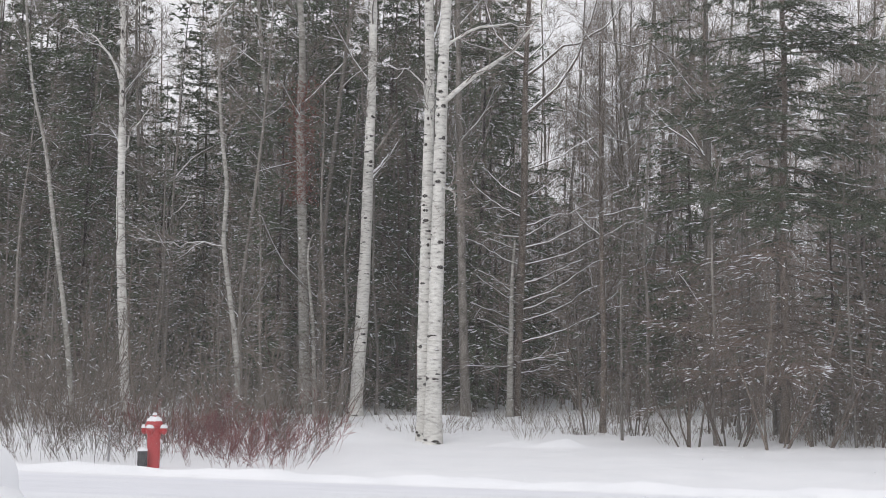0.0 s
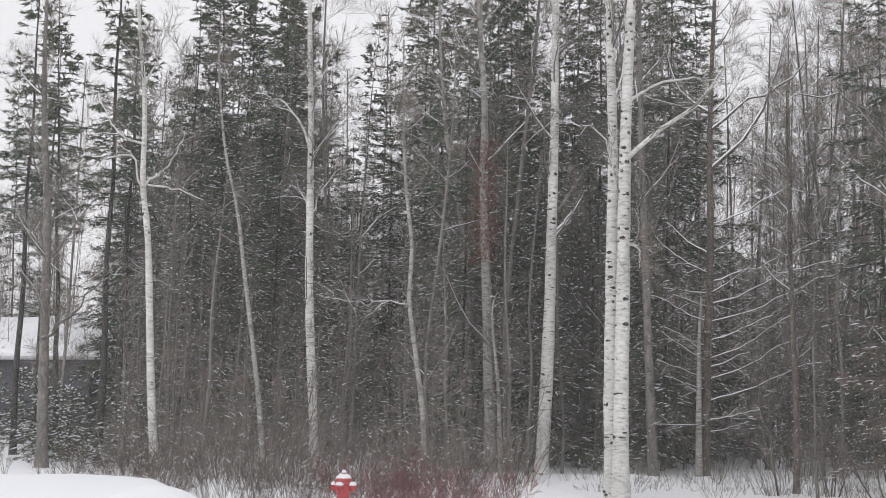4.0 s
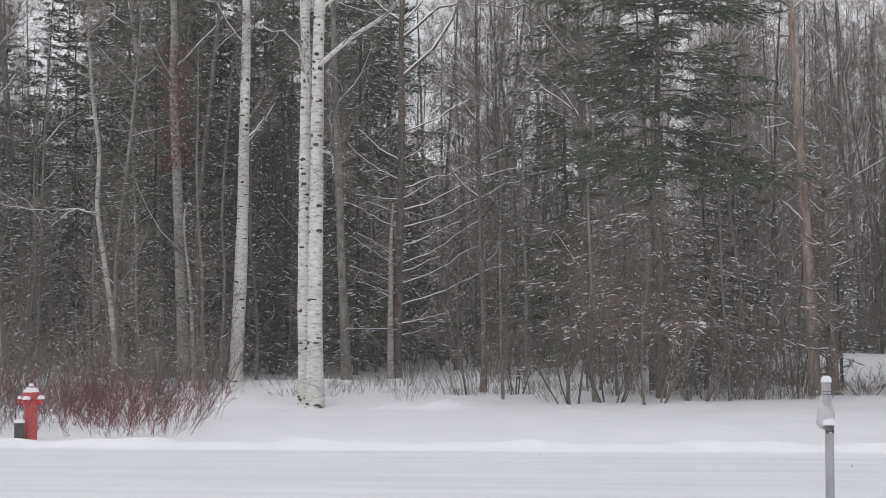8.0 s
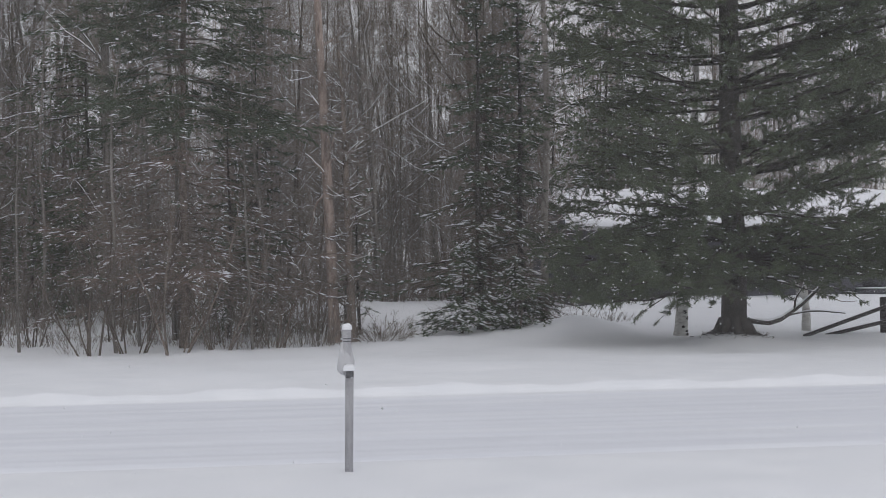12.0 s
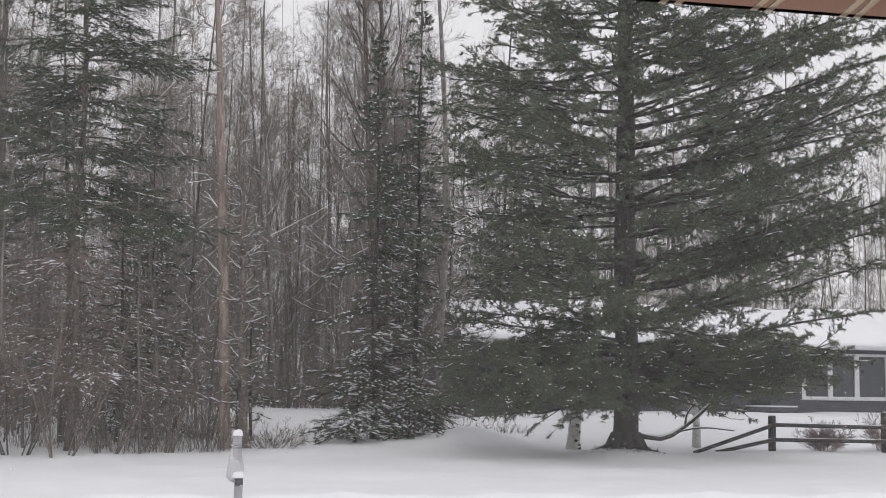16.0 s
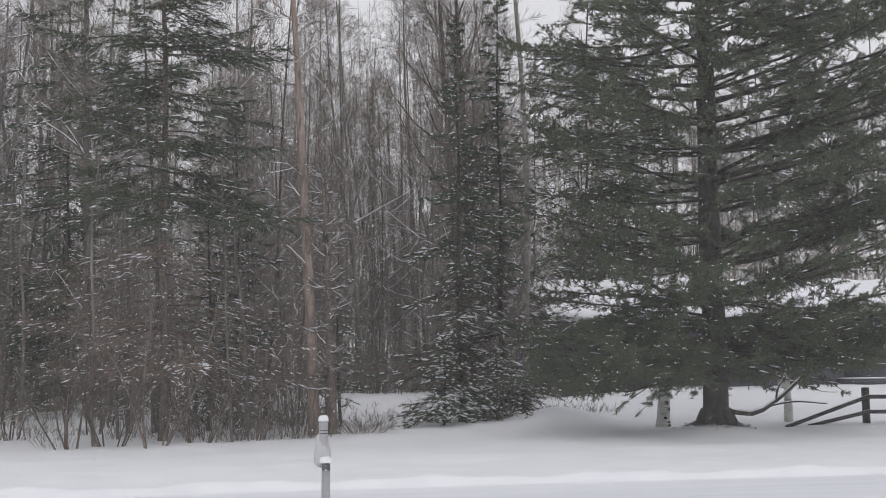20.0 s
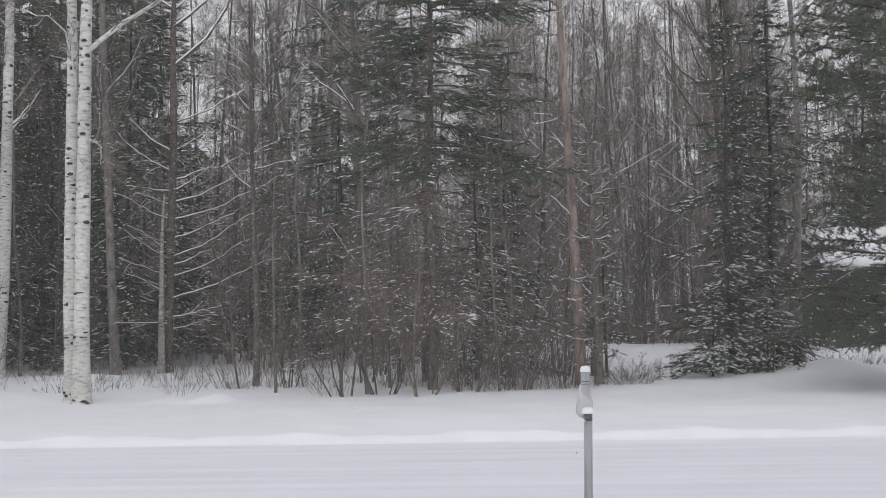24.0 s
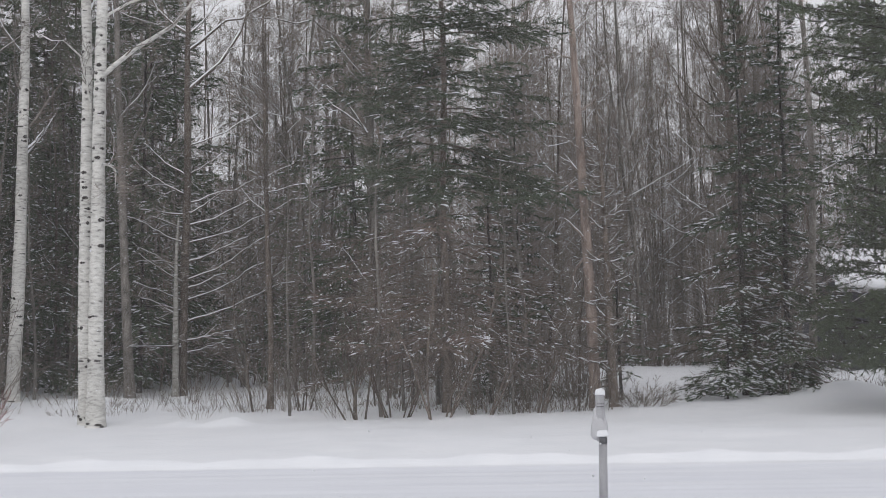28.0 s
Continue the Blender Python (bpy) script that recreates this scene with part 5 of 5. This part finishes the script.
part("fascia", Geo().box((HX0 - 0.6, HY - 0.72, 4.16), (HX1 + 0.6, HY - 0.66, 4.36), 0.01), WHITE_TRIM, house, "white eave board")
part("soffit", Geo().box((HX0 - 0.6, HY - 0.66, 4.2), (HX1 + 0.6, HY + 0.3, 4.24)), WHITE_TRIM, house)
sx = np.linspace(HX0 - 0.65, HX1 + 0.65, 90)
prof = [(-0.62, 4.26), (-0.74, 4.40), (-0.66, 4.60), (0.6, 5.05), (2.4, 5.75), (4.0, 6.35), (5.6, 5.75), (8.7, 4.6), (8.75, 4.26)]
roof = Geo()
vv = np.array([[(x, HY + a + 0.05 * math.sin(x * 1.7), z + (0.05 * math.sin(x * 0.9) + 0.04 * math.sin(x * 2.3 + a) if 0 < i < 8 else 0)) for i, (a, z) in enumerate(prof)] for x in sx])
i = np.arange(len(sx) - 1)[:, None] * len(prof) + np.arange(len(prof) - 1)[None]
roof.add(vv, np.stack([i, i + len(prof), i + len(prof) + 1, i + 1], -1))
part("roof_snow", roof, SNOW, house, "thick snow on the roof")
part("roof", Geo().add([(HX0 - 0.6, HY - 0.6, 4.25), (HX1 + 0.6, HY - 0.6, 4.25), (HX1 + 0.6, HY + 4, 6.1), (HX0 - 0.6, HY + 4, 6.1), (HX1 + 0.6, HY + 8.6, 4.25), (HX0 - 0.6, HY + 8.6, 4.25)], [(0, 1, 2, 3), (3, 2, 4, 5)], [(0, 3, 5), (1, 4, 2)]), WALL_DARK, house, smooth=False)

# ---- the pale house far off in the trees ----
cottage = thing("house", "pale house with a snow-covered roof behind trees", "house", (0, 0, 0))
# Wall's shade beneath the roof is put in as dark siding colour.
part("wall", Geo().box((-72, 75, 0.6), (-53.6, 84, 6.1)), WALL_DARK, cottage, smooth=False)
part("fascia", Geo().box((-72.5, 74.3, 5.95), (-52.9, 74.42, 6.2), 0.01), WHITE_TRIM, cottage)
sx = np.linspace(-72.6, -52.8, 40)
prof = [(-0.6, 6.1), (-0.75, 6.3), (-0.6, 6.5), (1.5, 7.3), (4.5, 9.2), (7.5, 7.3), (9.6, 6.4), (9.6, 6.1)]
hip = np.clip((-52.8 - sx) / 5.0, 0, 1)
vv = np.array([[(x, 75 + 4.5 + (a - 4.5) * (0.1 + 0.9 * 1.0), 6.1 + (z - 6.1) * (0.12 + 0.88 * h) + 0.05 * math.sin(x + a)) for a, z in prof] for x, h in zip(sx, hip)])
i = np.arange(len(sx) - 1)[:, None] * len(prof) + np.arange(len(prof) - 1)[None]
part("roof_snow", Geo().add(vv, np.stack([i, i + len(prof), i + len(prof) + 1, i + 1], -1)), SNOW, cottage, "thick snow on the hipped roof")
part("roof", Geo().box((-72.4, 74.5, 6.02), (-53, 84.5, 6.12)), WALL_DARK, cottage, smooth=False)

# ---- the snowed-in car ----
CAR = (-4.44, 6.12, -0.41, 0, 0, 36.0)
car = thing("car", "parked car buried under fresh snow", "car", CAR)


def car_shell(grow_by, top_by, z_low, seed):
    """A lofted hull: sections along the car, from its front (towards -y) to its rear."""
    rng = np.random.default_rng(seed)
    secs = [(-2.35, 0.80, 0.70), (-2.2, 0.98, 0.80), (-1.6, 1.08, 0.86), (-0.95, 1.14, 0.88), (-0.55, 1.34, 0.88), (-0.15, 1.53, 0.88), (0.4, 1.58, 0.88), (1.2, 1.57, 0.88), (1.75, 1.45, 0.87), (2.0, 1.15, 0.85), (2.1, 0.8, 0.8)]
    ys = np.linspace(-2.35, 2.1, 40)
    zt, hw = [np.interp(ys, [q[0] for q in secs], [q[k] for q in secs]) for k in (1, 2)]
    zt, hw = [np.convolve(np.pad(q, 2, mode="edge"), np.ones(5) / 5, "valid") for q in (zt, hw)]
    u = np.linspace(0, math.pi, 25)
    rows = []
    for y, zz, w in zip(ys, zt, hw):
        zz, w = zz + top_by, w + grow_by
        x = w * np.sign(np.cos(u)) * np.abs(np.cos(u)) ** 0.42
        z = z_low + (zz - z_low) * np.abs(np.sin(u)) ** 0.24
        x = x * (1 - 0.27 * np.clip((z - 1.0) / 0.62, 0, 1))
        rows.append(np.stack([x, np.full(25, y), z], -1))
    v = np.array(rows)
    v += rng.normal(0, 0.004, v.shape) if grow_by else 0
    i = np.arange(39)[:, None] * 25 + np.arange(24)[None]
    return Geo().add(v, np.stack([i, i + 25, i + 26, i + 1], -1))


part("body", car_shell(0.0, 0.0, 0.25, 1), DARK_PLASTIC, car, "dark painted body")
part("snow_cover", car_shell(0.05, 0.13, 0.55, 2), SNOW, car, "thick smooth blanket of snow")
drift = Geo().lathe([(1.12, -3.6), (1.08, -2.4), (1.04, -1.0)] + [(math.cos(a) + 1e-4, math.sin(a)) for a in np.linspace(0, math.pi / 2 - 1e-3, 14)], 28)
part("snow_drift", turned(drift, Matrix.LocRotScale(Vector((0.42, -0.12, 1.44)), None, Vector((0.33, 0.5, 0.25)))), SNOW, car, "rounded shoulder of snow beside the roof")
for x in (-0.78, 0.78):
    for y in (-1.45, 1.35):
        tyre = part("wheel", turned(Geo().lathe([(0.2, -0.11), (0.33, -0.11), (0.345, -0.06), (0.345, 0.06), (0.33, 0.11), (0.2, 0.11)], 24), pose(x, y, 0.345, 0, 90, 0)), RUBBER, car)
        part("rim", turned(Geo().lathe([(0.2, -0.08), (0.17, 0.02), (0.05, 0.04), (0.001, 0.04)], 20), pose(x, y, 0.345, 0, 90 if x > 0 else -90, 0)), DARK_PLASTIC, tyre)
wl0, wl1 = np.array((0.05, -0.70, 1.466)), np.array((0.34, -0.66, 1.488))
wiper = part("wiper_blade", Geo().tubes(np.linspace(wl0, wl1, 5), np.array([0.018, 0.026, 0.028, 0.026, 0.018]), 6), RUBBER, car, "black wiper blade with snow on it")
part("wiper_snow", Geo().tubes(np.linspace(wl0, wl1, 6) + np.array((0, 0.012, 0.024)), np.array([0.008, 0.016, 0.010, 0.017, 0.012, 0.008]), 5), SNOW, wiper, "thin line of snow")
part("wiper_arm", Geo().tubes(np.array([(0.17, -0.69, 1.495), (0.27, -0.70, 1.50), (0.35, -0.74, 1.478)]), np.array([0.014, 0.012, 0.014]), 6), RUBBER, wiper)

# ---- the window that the camera looks through, with its blind ----
blind = thing("window_blind", "brown woven roller blind with tan cords", "blind", (0, 0, 0))
def bar_z(x):
    return 1.8015 + 0.010 * (x - 0.42)


def hem_piece(x0, x1):
    return Geo().add([(x, 0.795, bar_z(x) + z) for x, z in ((x0, 0.002), (x1, 0.002), (x1 + 0.0187, 0.017), (x0 + 0.0187, 0.017))], [(0, 1, 2, 3)])


edges = [0.01] + [0.1028 + 0.062 * k + e for k in range(18) for e in (0.0, 0.0055, 0.0095, 0.015)] + [1.2]
for x0, x1 in zip(edges[::2], edges[1::2]):
    part("hem_strip", hem_piece(x0, x1), BLIND, blind, "brown woven hem strip", smooth=False)
# Dark strip drawn as the shadow line along the blind's lower edge.
part("lower_edge", Geo().add([(0.03, 0.7948, bar_z(0.03)), (1.2, 0.7948, bar_z(1.2)), (1.2, 0.7948, bar_z(1.2) + 0.002), (0.03, 0.7948, bar_z(0.03) + 0.002)], [(0, 1, 2, 3)]), FENCE_WOOD, blind, "thin dark strip painted as the edge's shadow line", smooth=False)
# The fabric's shade is put into its colour through the dark material.
part("fabric", Geo().add([(x, 0.80 + dy, bar_z(x) + dz) for x in (0.03, 1.2) for dy, dz in ((0, 0.019), (0, 0.16), (0.012, 0.16), (0.012, 0.019))], [(0, 4, 5, 1), (1, 5, 6, 2), (2, 6, 7, 3), (3, 7, 4, 0), (0, 1, 2, 3), (4, 7, 6, 5)]), DARK_PLASTIC, blind, "blind fabric with its shade put in as dark colour", smooth=False)
for k in range(18):
    x = 0.10 + 0.062 * k
    for dx in (0.0, 0.010):
        z = bar_z(x + dx)
        part("cord", Geo().add([(x + dx + a, 0.7935 + b, z + c) for b in (0.0,) for a, c in ((0.0, -0.0008), (0.005, -0.0008), (0.026, 0.017), (0.021, 0.017))], [(0, 1, 2, 3)]), CORD, blind, "tan cord", smooth=False)
# Pane's translucent share stands in for haze, lifting dark tones over the whole view.
HAZY_GLASS = bpy.data.materials.new("dusty_haze_glass")
HAZY_GLASS.use_nodes = True
dn, dl = HAZY_GLASS.node_tree.nodes, HAZY_GLASS.node_tree.links
haze_veil, clear, blend = dn.new("ShaderNodeBsdfTranslucent"), dn.new("ShaderNodeBsdfTransparent"), dn.new("ShaderNodeMixShader")
haze_veil.inputs[0].default_value = (0.95, 0.95, 0.95, 1)
blend.inputs[0].default_value = 0.06
dl.new(clear.outputs[0], blend.inputs[1]), dl.new(haze_veil.outputs[0], blend.inputs[2]), dl.new(blend.outputs[0], dn["Material Output"].inputs[0])
pane = tagged(part("window_1", Geo().add([(-1.5, 0.95, 0.75), (1.3, 0.95, 0.75), (1.3, 0.95, 1.95), (-1.5, 0.95, 1.95)], [(0, 1, 2, 3)]), HAZY_GLASS, None), "slightly dusty window pane with an added haze veil", "window", kind="structure")
pane.visible_shadow = False
INNER = material("white_room_paint", [(0.3, (0.62, 0.60, 0.56)), (0.7, (0.70, 0.68, 0.64))], (3, 3, 3), 0.8, 0.1, 60)
for name, lo, hi in (("wall_window_top", (-2.6, 0.86, 1.95), (2.6, 1.02, 2.45)), ("wall_window_base", (-2.6, 0.86, -0.5), (2.6, 1.02, 0.75)), ("wall_window_west", (-2.6, 0.86, 0.75), (-1.5, 1.02, 1.95)), ("wall_window_east", (1.3, 0.86, 0.75), (2.6, 1.02, 1.95)), ("wall_back", (-2.6, -3.2, -0.5), (2.6, -3.04, 2.45)), ("wall_west", (-2.76, -3.2, -0.5), (-2.6, 1.02, 2.45)), ("wall_east", (2.6, -3.2, -0.5), (2.76, 1.02, 2.45)), ("ceiling", (-2.76, -3.2, 2.45), (2.76, 1.02, 2.6)), ("floor", (-2.6, -3.04, -0.1), (2.6, 0.86, 0.0))):
    tagged(part(name, Geo().box(lo, hi), INNER, None, smooth=False), "plain pale painted surface of the room", name.split("_")[0], kind="structure")
part("head_rail", Geo().box((0.02, 0.80, 1.955), (1.22, 0.862, 2.0), 0.006), BLIND, blind, "brown head rail")

# flakes in the air
frng = np.random.default_rng(21)
n = 8000
fy = np.r_[frng.uniform(6, 34, n - 60), frng.uniform(2.6, 6, 60)]
fp = np.stack([fy * frng.uniform(-0.8, 0.68, n), fy, EYE_Z + fy * frng.uniform(-0.14, 0.32, n)], -1)
fr = frng.uniform(0.0028, 0.0062, n) * (0.5 + fy / 26)
fp, fr = fp[fp[:, 2] > 0.3], fr[fp[:, 2] > 0.3]
octa = np.array([(1, 0, 0), (0, 1, 0), (-1, 0, 0), (0, -1, 0), (0, 0, 1), (0, 0, -1)], float)
fv = fp[:, None] + octa[None] * fr[:, None, None] * frng.uniform(0.6, 1.4, (len(fp), 1, 3))
tri = np.array([(0, 1, 4), (1, 2, 4), (2, 3, 4), (3, 0, 4), (1, 0, 5), (2, 1, 5), (3, 2, 5), (0, 3, 5)])
tagged(part("falling_snow", Geo().add(fv, None, np.arange(len(fp))[:, None, None] * 6 + tri[None]), SNOW, None), "sparse white snowflakes in the air", "snow", kind="stuff")
